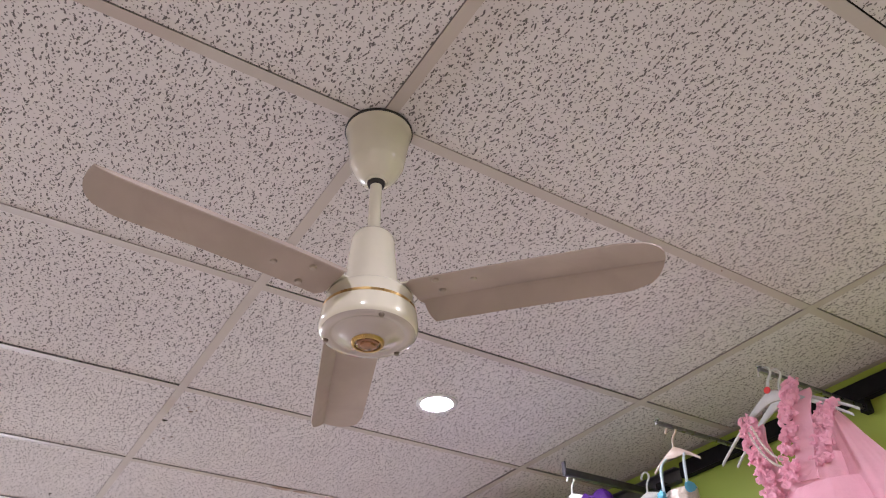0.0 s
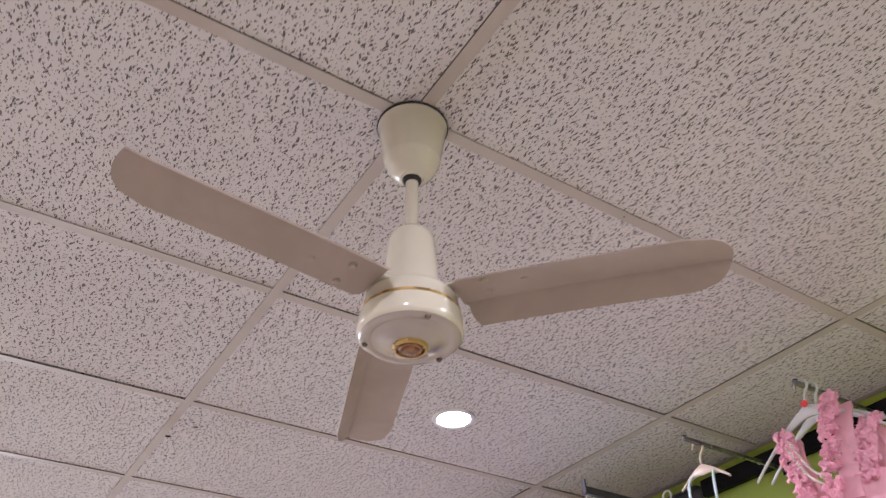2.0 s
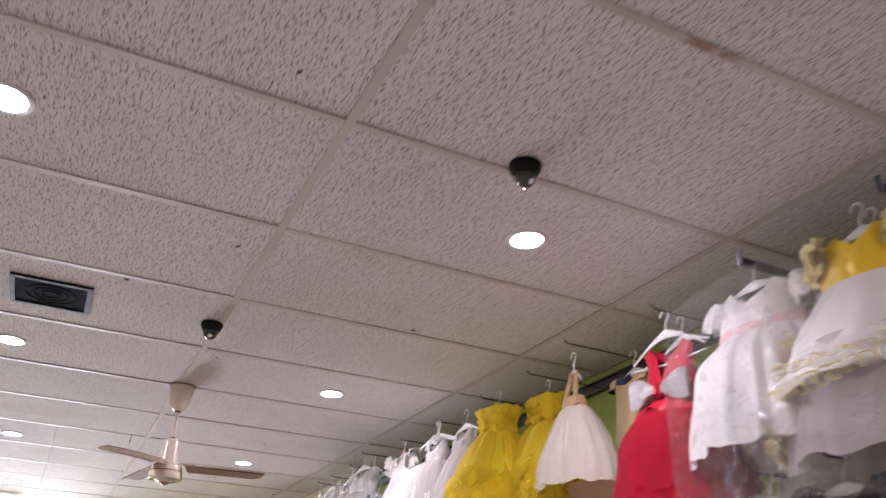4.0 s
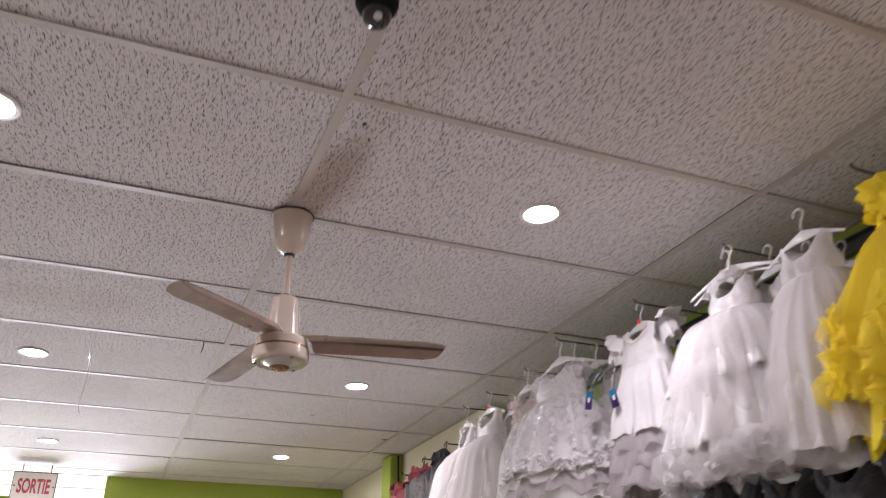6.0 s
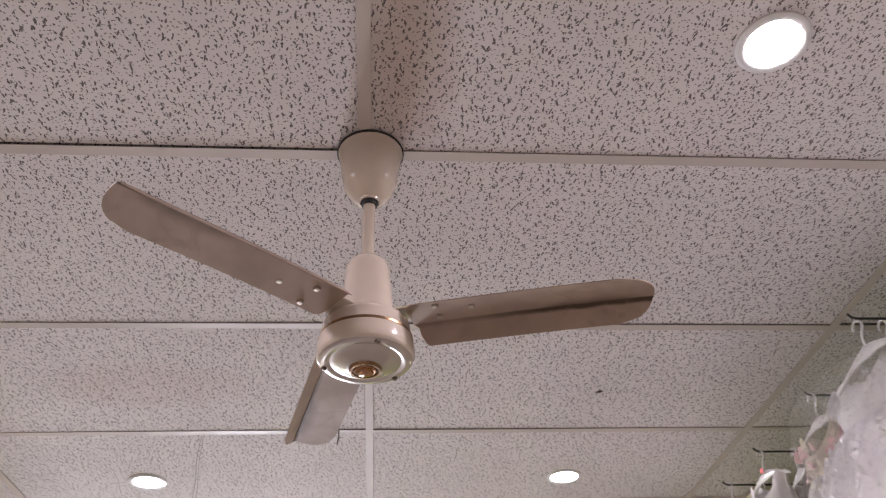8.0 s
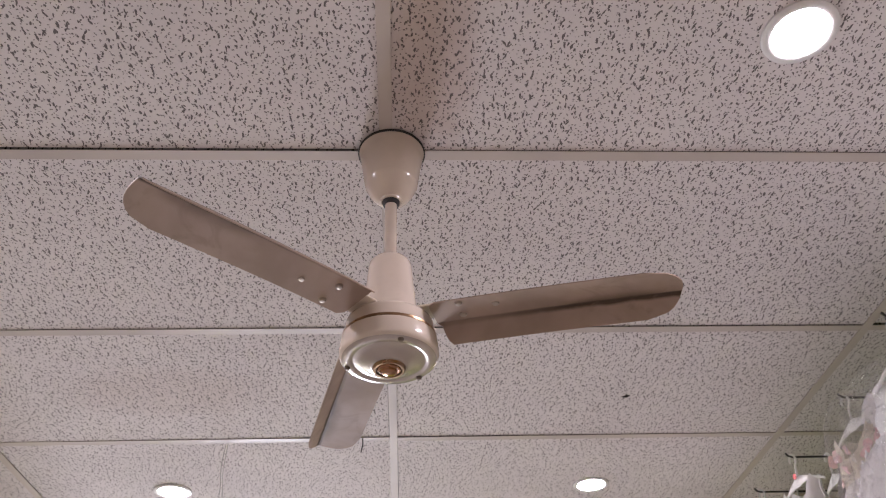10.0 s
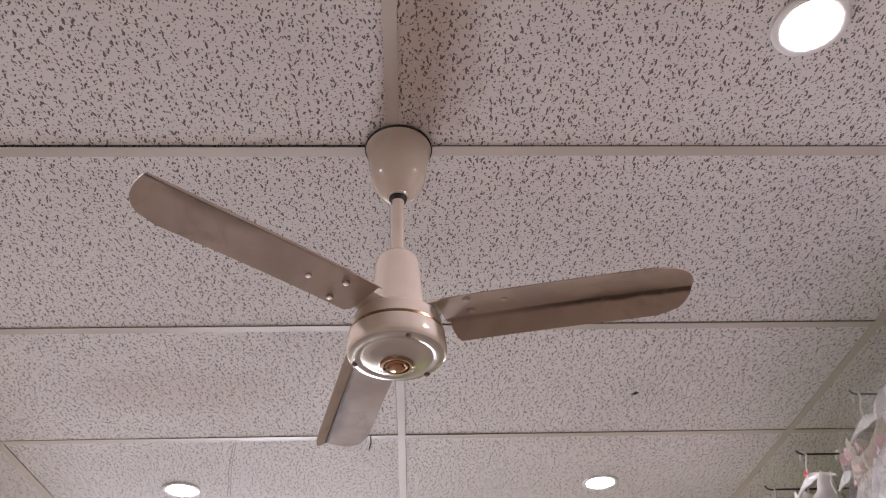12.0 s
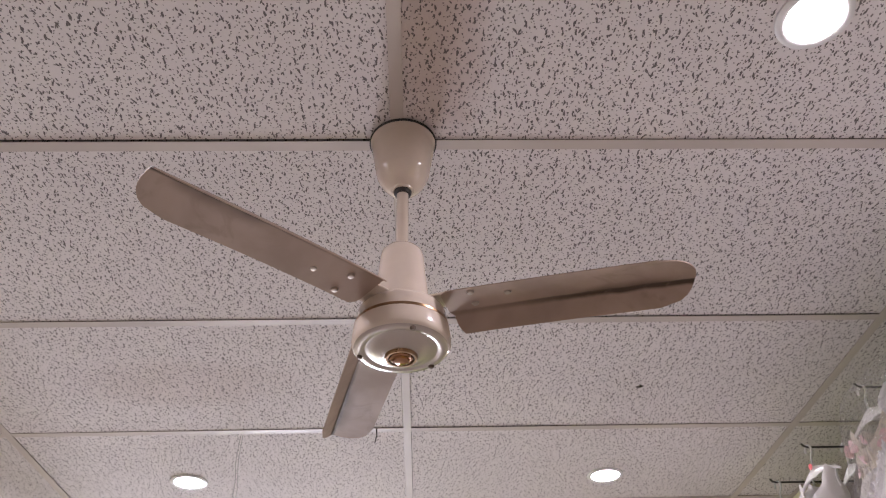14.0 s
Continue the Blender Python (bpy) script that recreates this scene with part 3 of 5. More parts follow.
def build_rails():
    e = tagged(new("wall_rail"), "black steel hanging rail along the green wall", "rail")
    e.location = (WALL_R, -1.3, 2.69)
    part("rail_body", bevelled(-0.03, -0.002, 0.0, 2.14, -0.027, 0.027, 0.003), M_BLACK, e)
    for y in (0.3, 1.1, 1.9):
        part("bolt", lathe([(0.006, -0.002), (0.006, 0.003), (0, 0.004)], 10), M_CHROME, e).matrix_basis = pose(-0.03, y, 0, 0, -90, 0)
    g = tagged(new("wall_rail"), "grey steel hanging channel along the green wall", "rail")
    g.location = (WALL_R, 0.86, 2.685)
    bm = boxes((-0.006, -0.002, 0, 5.7, -0.025, 0.025), (-0.03, -0.006, 0, 5.7, 0.021, 0.025), (-0.03, -0.006, 0, 5.7, -0.025, -0.021))
    part("channel", bm, M_GREY_METAL, g, smooth=False)


build_rails()


def display_arm(y, style, tip=1.17, z=ARM_Z):
    """A straight arm from the wall rail; the origin lies at the wall."""
    if style == "flat":
        e = empty("display_arm", pose(WALL_R, y, z), "grey steel rectangular display arm on the wall rail", "display arm", "display arms")
        n = WALL_R - tip
        part("bar", bevelled(-n, -0.03, -0.007, 0.007, -0.026, -0.001, 0.002, 1), M_GREY_METAL, e)
        part("stop", bevelled(-n - 0.006, -n, -0.009, 0.009, -0.027, 0.02, 0.002, 1), M_GREY_METAL, e, "upturned end stop")
        part("bracket", bevelled(-0.045, -0.002, -0.016, 0.016, -0.034, 0.03, 0.003, 1), M_BLACK, e)
    else:
        mat, label = (M_ARM_CHROME, "chrome display arm with an upturned knob") if style == "chrome" else (M_DARK_WIRE, "dark steel rod arm with an upturned end")
        e = empty("display_arm", pose(WALL_R, y, z), label, "display arm", "display arms")
        n, r = WALL_R - tip, 0.0055 if style == "chrome" else 0.003
        if style == "chrome":
            part("rod", bevelled(-n, -0.02, -0.0045, 0.0045, -0.012, 0.0, 0.0012, 1), mat, e)
        else:
            part("rod", tube([(-0.02, 0, -r), (-n + 0.018, 0, -r), (-n + 0.008, 0, 0.0), (-n, 0, 0.009)], r, 10), mat, e)
        if style == "chrome":
            part("knob", lathe([(0, -0.008), (0.007, -0.005), (0.008, 0), (0.006, 0.006), (0, 0.008)], 14), M_CHROME, e).location = (-n + 0.006, 0, 0.007)
        part("bracket", bevelled(-0.034, -0.002, -0.012, 0.012, -0.02, 0.02, 0.003, 1), M_BLACK, e)
    return e


for y, style in ((0.155, "chrome"), (0.52, "chrome"), (0.93, "flat"), (1.42, "flat"), (1.91, "flat"), (2.36, "flat"), (2.77, "rod"), (3.18, "rod"), (3.55, "rod"),
                 (3.95, "rod"), (4.41, "rod"), (4.86, "rod"), (5.28, "rod"), (5.66, "rod"), (6.03, "rod"), (6.30, "rod")):
    display_arm(y, style, 1.12 if y in (3.18, 5.28) else 1.185 if style == "rod" else 1.17)


# ---------------------------------------------------------------- hangers and garments
def hanger(x, y, lean=0.0, mat=None, hw=0.15, turn=0.0, dot=False, z=ARM_Z, bar=False, drop=0.05, colour="white"):
    """A hanger that hangs from an arm at (x, y). Its width runs along the wall."""
    mat = mat or M_HANGER
    e = empty("clothes_hanger", pose(x, y, z, lean, 0, -90 + turn), f"{colour} plastic clothes hanger hooked on a display arm", "hanger", "hangers")
    hook = arc(0, -0.012, 0.0165, 190, -60, 14) + [(0.003, 0, -0.034), (0, 0, -0.045), (0, 0, -0.07)]
    part("hook", tube(hook, 0.0033, 8), mat, e)
    bm = bmesh.new()
    rows = []
    for k in range(-12, 13):
        u = abs(k) / 12
        top = -0.060 - drop * u ** 1.25
        deep = 0.008 + 0.024 * (1 - u) ** 2.2
        thick = 0.0045 - 0.0012 * u
        rows.append([bm.verts.new((k / 12 * hw, y2, z2)) for y2, z2 in ((-thick * 0.5, top), (-thick, top - 0.003), (-thick, top - deep + 0.003), (-thick * 0.5, top - deep),
                                                                    (thick * 0.5, top - deep), (thick, top - deep + 0.003), (thick, top - 0.003), (thick * 0.5, top))])
    for a, b in zip(rows, rows[1:]):
        for k in range(8):
            bm.faces.new((a[k], a[(k + 1) % 8], b[(k + 1) % 8], b[k]))
    bm.faces.new(rows[0])
    bm.faces.new(rows[-1][::-1])
    if bar:
        tube([(-hw, 0, -0.085 - drop), (0, 0, -0.095 - drop), (hw, 0, -0.085 - drop)], 0.004, 8, bm)
    part("shoulder_bar", bm, mat, e)
    if dot:
        part("size_dot", lathe([(0.009, 0), (0.009, 0.0015), (0, 0.002)], 14), M_RED_DOT, e, "red size sticker").matrix_basis = pose(0, -0.0095, -0.062, 90, 0, 0)
    return e


def spline(rows, steps):
    """Smooth rows between the given ones."""
    out = []
    for i in range(len(rows) - 1):
        p0, p1, p2, p3 = rows[max(i - 1, 0)], rows[i], rows[i + 1], rows[min(i + 2, len(rows) - 1)]
        for k in range(steps):
            u = k / steps
            out.append([0.5 * (2 * b + (c - a) * u + (2 * a - 5 * b + 4 * c - d) * u * u + (3 * b - a - 3 * c + d) * u ** 3) for a, b, c, d in zip(p0, p1, p2, p3)])
    out.append(list(rows[-1]))
    return out


def shell(rows, seed=0, pleats=16, scallop=0.0, n=84, steps=4, tilt=0.0):
    """A cloth tube: rows of height, half width, half depth and fold depth. Folds run down it and deepen to the hem."""
    rng = random.Random(seed)
    bm = bmesh.new()
    ph = [rng.uniform(0, 6.28) for _ in range(6)]
    rings = []
    rows = spline(rows, steps)
    last = rows[-1][0]
    span = max(1e-4, rows[0][0] - last)
    for z, hw, hd, amp in rows:
        ring = []
        low = (rows[0][0] - z) / span
        for i in range(n):
            a = 2 * math.pi * i / n
            wob = 0.45 * math.sin(a) + 0.25 * math.sin(2 * a + ph[5])
            w = 0.75 * (1 - 1.6 * abs(math.sin(pleats * 0.5 * a + ph[0] + wob * 1.5)) ** 0.7) + 0.25 * math.sin(pleats * 1.63 * a + ph[1] + 2 * low) + 0.35 * math.sin(pleats * 0.41 * a + ph[2])
            q = noise.noise((math.cos(a) * 2.3 + seed, math.sin(a) * 2.3, z * 9.0)) * 0.5
            f = 1 + amp * (0.75 * w + 2.2 * q)
            dz = scallop * low ** 3 * (math.sin(pleats * 0.5 * a + ph[3]) + 0.5 * math.sin(pleats * 0.9 * a + ph[4]))
            ring.append(bm.verts.new((hw * math.cos(a) * f, hd * math.sin(a) * f, z + dz + tilt * math.cos(a) * low * 0.1)))
        rings.append(ring)
    for a, b in zip(rings, rings[1:]):
        for i in range(n):
            bm.faces.new((a[i], a[(i + 1) % n], b[(i + 1) % n], b[i]))
    return bm


def petals(spots, size, seed=0, sides=9, bm=None, curl=0.4):
    """Crumpled little cloth discs that face away from the garment's middle."""
    rng = random.Random(seed)
    bm = bm or bmesh.new()
    for p, out in spots:
        s = size * rng.uniform(0.7, 1.25)
        out = (Vector(out) + Vector((rng.uniform(-.5, .5), rng.uniform(-.5, .5), rng.uniform(-.5, .5)))).normalized()
        a = out.orthogonal().normalized()
        b = out.cross(a)
        c = bm.verts.new(Vector(p) + out * s * 0.05)
        inner, outer = [], []
        for k in range(sides):
            t = 2 * math.pi * k / sides + rng.uniform(-0.15, 0.15)
            d = a * math.cos(t) + b * math.sin(t)
            inner.append(bm.verts.new(Vector(p) + d * s * 0.5 + out * s * rng.uniform(0.0, 0.35)))
            outer.append(bm.verts.new(Vector(p) + d * s * rng.uniform(0.85, 1.1) + out * s * rng.uniform(-curl, curl * 1.2)))
        for k in range(sides):
            j = (k + 1) % sides
            bm.faces.new((c, inner[k], inner[j]))
            bm.faces.new((inner[k], outer[k], outer[j], inner[j]))
    return bm


def round_spots(rows, count, seed, front=True):
    """Places spread over a cloth tube with those rows, and the way out from each."""
    rng = random.Random(seed)
    rows = spline(rows, 4)
    out = []
    for _ in range(count):
        r = rows[rng.randrange(len(rows))]
        a = rng.uniform(math.pi * 0.95, 2.05 * math.pi) if front else rng.uniform(0, 6.28)
        out.append(((r[1] * math.cos(a), r[2] * math.sin(a), r[0] + rng.uniform(-0.012, 0.012)), (math.cos(a), math.sin(a), 0)))
    return out


def hem_spots(z, hw, hd, count, wave=0.015, seed=0, front=True):
    rng = random.Random(seed)
    out = []
    for k in range(count):
        a = math.pi * (0.95 + 1.1 * k / count) if front else 2 * math.pi * k / count
        out.append(((hw * math.cos(a), hd * math.sin(a), z + wave * math.sin(5 * a + seed) + rng.uniform(-0.006, 0.006)), (math.cos(a), math.sin(a), 0)))
    return out


def loop_line(z, hw, hd, loops, seed=0, a0=2.95, a1=6.45):
    """A curling line round the front of a skirt, like the wired edge of a ruffle."""
    rng = random.Random(seed)
    out = []
    size = 1.0
    for i in range(loops * 7):
        if i % 7 == 0:
            size = rng.uniform(0.5, 1.35)
        a = a0 + (a1 - a0) * i / (loops * 7)
        p = 2 * math.pi * i / 7
        f = 1.0 + 0.05 * size * math.cos(p + 0.6)
        da = 0.055 * size * math.sin(p)
        out.append((hw * f * math.cos(a + da), hd * f * math.sin(a + da), z + 0.018 * size * math.cos(p) + 0.014 * math.sin(3 * a + seed)))
    return out


def strap(points, width, thick=0.003):
    """A band of cloth along points, broad in x."""
    bm = bmesh.new()
    pts = spline([list(p) for p in points], 4)
    rows = []
    for i, p in enumerate(pts):
        q, o = pts[min(i + 1, len(pts) - 1)], pts[max(i - 1, 0)]
        d = (Vector(q) - Vector(o)).normalized()
        s = d.cross(Vector((0, 1, 0)))
        s = s.normalized() if s.length > 0.05 else Vector((1, 0, 0))
        w = width * (1 + 0.12 * math.sin(i * 1.7))
        p = Vector(p)
        rows.append([bm.verts.new(p + s * w / 2 + Vector((0, -thick, 0))), bm.verts.new(p - s * w / 2 + Vector((0, -thick, 0))),
                     bm.verts.new(p - s * w / 2 + Vector((0, thick, 0))), bm.verts.new(p + s * w / 2 + Vector((0, thick, 0)))])
    for a, b in zip(rows, rows[1:]):
        for k in range(4):
            bm.faces.new((a[k], a[(k + 1) % 4], b[(k + 1) % 4], b[k]))
    bm.faces.new(rows[0][::-1])
    bm.faces.new(rows[-1])
    return bm


def bow_mesh(w, h):
    """Two gathered loops and a knot, facing -y."""
    bm = bmesh.new()
    for side in (-1, 1):
        rows = []
        for i in range(9):
            u = i / 8
            half = h * (0.18 + 0.82 * math.sin(u * 1.9)) / 2
            ring = []
            for k in range(14):
                a = 2 * math.pi * k / 14
                fold = 1 + 0.12 * math.sin(5 * a + i * 0.4)
                ring.append(bm.verts.new((side * (0.008 + u * w / 2), -0.012 + 0.022 * math.sin(a) * math.sin(min(1, u * 1.3) * 2.6 + 0.2) * fold, half * math.cos(a) * fold)))
            rows.append(ring)
        for a, b in zip(rows, rows[1:]):
            for k in range(14):
                bm.faces.new((a[k], a[(k + 1) % 14], b[(k + 1) % 14], b[k]))
        bm.faces.new(rows[-1])
    return bm


def garment(name, x, y, label, category, turn=0.0, lean=0.0, z=ARM_Z, group="dresses on the wall arms"):
    return empty(name, pose(x, y, z, lean, 0, -90 + turn), label, category, group)


def bodice_rows(top, waist, hw_top, hw_waist, hd):
    return [(top, hw_top, hd * 0.8, 0.015), ((top + waist) / 2, (hw_top + hw_waist) / 2 * 1.03, hd, 0.02), (waist, hw_waist, hd * 0.95, 0.03)]


def bodice_mesh(waist, hw_top, hw_waist, hd, neck=0.05, neck_width=0.5, vee=False, seed=0, top=-0.078):
    """Front and back of a bodice that hangs from the shoulders, with a neck opening and cut-in armholes."""
    bm = bmesh.new()
    cols, rows = 21, 11
    for side in (-1, 1):
        deep = neck if side < 0 else neck * 0.4
        sheet = []
        for i in range(cols):
            u = 2 * i / (cols - 1) - 1
            k = abs(u) / neck_width
            if k < 1:
                z0 = top - 0.006 - deep * ((1 - k) if vee else math.cos(k * math.pi / 2) ** 0.6)
            else:
                z0 = top - 0.03 * (k - 1) / (1 / neck_width - 1)
            line = []
            for j in range(rows):
                v = j / (rows - 1)
                z = z0 + (waist - z0) * v
                d = (top - z) / (top - waist)
                wide = hw_top + (hw_waist - hw_top) * d
                wide *= 1 - 0.16 * math.exp(-((d - 0.32) / 0.2) ** 2)
                bulge = 0.25 + 0.75 * min(1.0, d * 1.6)
                q = noise.noise((u * 3 + seed, z * 26, side * 3.1)) * 0.011 + noise.noise((u * 9 + seed, z * 14, side)) * 0.005
                y = side * (hd * bulge * math.sqrt(max(0.0, 1 - u * u)) + 0.002) + q * (1 - u * u)
                line.append(bm.verts.new((u * wide, y, z)))
            sheet.append(line)
        for a, b in zip(sheet, sheet[1:]):
            for j in range(rows - 1):
                bm.faces.new((a[j], b[j], b[j + 1], a[j + 1]))
        ends = (sheet[0], sheet[-1]) if side < 0 else ends + (sheet[0], sheet[-1])
    for a, b in ((ends[0], ends[2]), (ends[1], ends[3])):
        for j in range(4, rows - 1):
            bm.faces.new((a[j], a[j + 1], b[j + 1], b[j]))
    return bm


def sleeve(e, side, x, mat, seed, length=0.08, wide=0.035, turn=24, name="cap_sleeve"):
    rows = [(0.008, wide * 0.55, 0.016, 0.05), (-0.02, wide, 0.026, 0.1), (-length * 0.75, wide * 1.1, 0.03, 0.16), (-length, wide * 0.95, 0.026, 0.18)]
    q = part(name, shell(rows, seed + side, 9, 0.008, 44), mat, e, crisp=False)
    q.matrix_basis = pose(side * x, 0, -0.096, 0, -side * turn, 0)


def bag(x, y, hw, hd, top, bottom, turn=0.0, seed=0):
    """A clear film cover over a dress on its hanger."""
    e = garment("garment_bag", x, y, "crumpled clear plastic cover over a dress", "plastic cover", turn, group="plastic dress covers")
    rows = [(top, 0.02, 0.02, 0.02), (top - 0.03, hw * 0.45, hd * 0.5, 0.03), (top - 0.085, hw * 0.93, hd * 0.9, 0.03), (top - 0.2, hw, hd, 0.035), ((top + bottom) / 2, hw * 1.02, hd * 1.08, 0.04),
            (bottom, hw * 1.0, hd * 1.1, 0.05)]
    part("film", shell(rows, seed, 11, 0.006, 96, 5), M_FILM, e)
    for s in (-1, 1):
        edge = [(s * a * 1.0, 0, z) for z, a, b, c in rows[2:]]
        part("welded_seam", tube(spline(edge, 4), 0.0014, 5), M_FILM, e, "welded side seam")
    part("bottom_fold", shell([(bottom + 0.012, hw * 1.004, hd * 1.105, 0.05), (bottom - 0.004, hw * 1.01, hd * 1.11, 0.055)], seed, 11, 0.006, 96, 2), M_FILM, e, "folded lower edge")
    return e


WHITE = fabric("white_satin", (0.75, 0.73, 0.72), 0.42, 0.15, 0, 0.05, 700, 0.3, 0.2, 0.5)
WHITE_TULLE = fabric("white_tulle", (0.86, 0.83, 0.81), 0.85, 0.35, 0.14, 0.06, 1200, 0.45)
WHITE_NET = fabric("white_net", (0.88, 0.85, 0.84), 0.9, 0.4, 0.62, 0.05, 1400, 0.5)
WHITE_LACE = fabric("white_lace", (0.90, 0.87, 0.87), 0.7, 0.3, 0.15, 0.16, 260, 0.8)
LILAC_NET = fabric("lilac_grey_net", (0.70, 0.64, 0.655), 0.85, 0.35, 0.35, 0.15, 900, 0.6)
IVORY = fabric("ivory_tulle", (0.84, 0.76, 0.65), 0.8, 0.3, 0.12, 0.1, 1000, 0.45)
PINK = fabric("pink_chiffon", (0.96, 0.50, 0.62), 0.7, 0.3, 0.0, 0.1, 800, 0.4)
PINK_LIGHT = fabric("light_pink_chiffon", (0.97, 0.57, 0.67), 0.7, 0.35, 0.08, 0.1, 800, 0.4)
ROSE_LACE = fabric("white_and_pale_rose_lace", (0.80, 0.66, 0.66), 0.7, 0.25, 0.0, 0.3, 260, 0.8)
PALE_PINK = fabric("pale_pink_satin", (0.82, 0.55, 0.56), 0.5, 0.2, 0, 0.12, 600, 0.4)
HOT_PINK = fabric("hot_pink_net", (0.86, 0.05, 0.27), 0.75, 0.35, 0.15, 0.15, 900, 0.5)
PURPLE = fabric("purple_organza", (0.085, 0.006, 0.20), 0.5, 0.2, 0, 0.3, 500, 0.5, 0.03, 0.5)
PURPLE_SATIN = fabric("purple_satin", (0.065, 0.007, 0.17), 0.55, 0.05, 0, 0.3, 500, 0.6, 0.0, 0.3)
TEAL = fabric("teal_chiffon", (0.06, 0.42, 0.45), 0.6, 0.25, 0, 0.2, 700, 0.4)
SKY = fabric("sky_blue_tulle", (0.17, 0.56, 0.74), 0.7, 0.35, 0.1, 0.15, 900, 0.45)
PALE_SKY = fabric("pale_blue_satin", (0.56, 0.70, 0.76), 0.5, 0.1, 0, 0.1, 700, 0.3)
CREAM_SEQUIN = fabric("cream_sequins", (0.68, 0.58, 0.48), 0.28, 0.0, 0, 0.35, 240, 1.0, 0.1, 0.9)
GOLD_SEQUIN = fabric("gold_sequins", (0.62, 0.38, 0.18), 0.28, 0.0, 0, 0.4, 240, 1.0, 0.1, 0.9)
WHITE_SEQUIN = fabric("white_sequins", (0.88, 0.85, 0.85), 0.3, 0.15, 0, 0.2, 260, 0.7, 0.1, 1.0)
SILVER_SEQUIN = fabric("silver_sequins", (0.42, 0.38, 0.39), 0.24, 0.0, 0, 0.45, 260, 1.0, 0.1, 1.0)
YELLOW = fabric("yellow_tulle", (1.0, 0.80, 0.03), 0.75, 0.4, 0.0, 0.08, 900, 0.5, 0.05)
YELLOW_NET = fabric("yellow_net", (0.97, 0.77, 0.03), 0.8, 0.35, 0.5, 0.08, 1200, 0.5, 0.05)
YELLOW_SATIN = fabric("yellow_satin", (0.88, 0.60, 0.01), 0.42, 0.15, 0, 0.1, 600, 0.35, 0.2, 0.5)
GOLD_LACE = fabric("pale_gold_lace", (0.95, 0.83, 0.43), 0.5, 0.3, 0.1, 0.2, 300, 0.8)
RED = fabric("red_tulle", (0.56, 0.007, 0.03), 0.75, 0.2, 0.0, 0.2, 900, 0.5, 0.03)
RED_NET = fabric("red_net", (0.58, 0.008, 0.035), 0.8, 0.3, 0.5, 0.15, 1100, 0.5, 0.03)
RED_SATIN = fabric("red_satin", (0.54, 0.006, 0.03), 0.45, 0.08, 0, 0.15, 600, 0.3, 0.03, 0.4)
TAN = fabric("tan_cotton", (0.55, 0.40, 0.20), 0.8, 0.15, 0, 0.12, 700, 0.3)
CHARCOAL = fabric("charcoal_cloth", (0.035, 0.032, 0.036), 0.75, 0.05, 0, 0.4, 500, 0.6)
SILVER_GREY = fabric("silver_grey_lurex", (0.13, 0.12, 0.13), 0.35, 0.05, 0, 0.5, 300, 0.9, 0.2, 0.8)
ROSE = fabric("rose_cloth", (0.55, 0.12, 0.16), 0.75, 0.15, 0, 0.2, 600, 0.5)
BLUE_TAG = plain("blue_paper_tag", (0.003, 0.035, 0.11), 0.35, 0, 0.2, 40.0, second=(0.012, 0.004, 0.03))
PURPLE_TAG = plain("dark_purple_print", (0.035, 0.012, 0.10), 0.3, 0, 0.3, 60.0)
CYAN_TAG = plain("cyan_print", (0.01, 0.16, 0.30), 0.3, 0, 0.4, 60.0)
M_PEARL = plain("pearl", (0.8, 0.74, 0.66), 0.2, 0.1, 0.1, 60, coat=0.5)
M_CARD = plain("brown_card", (0.42, 0.27, 0.16), 0.8, 0, 0.1, 12)
BLUE_NET = fabric("bright_blue_net", (0.02, 0.34, 0.55), 0.6, 0.25, 0, 0.2, 800, 0.5)


def flower_strap(e, points, mat, count, seed, size=0.017):
    rng = random.Random(seed)
    pts = spline([list(p) for p in points], 8)
    spots = []
    for _ in range(count):
        p = pts[rng.randrange(len(pts))]
        spots.append(((p[0] + rng.uniform(-.02, .02), p[1] + rng.uniform(-.014, .004), p[2] + rng.uniform(-.01, .01)), (rng.uniform(-.5, .5), -1, rng.uniform(-.3, .3))))
    part("flower_strap", petals(spots, size, seed), mat, e, "strap covered in gathered cloth flowers")


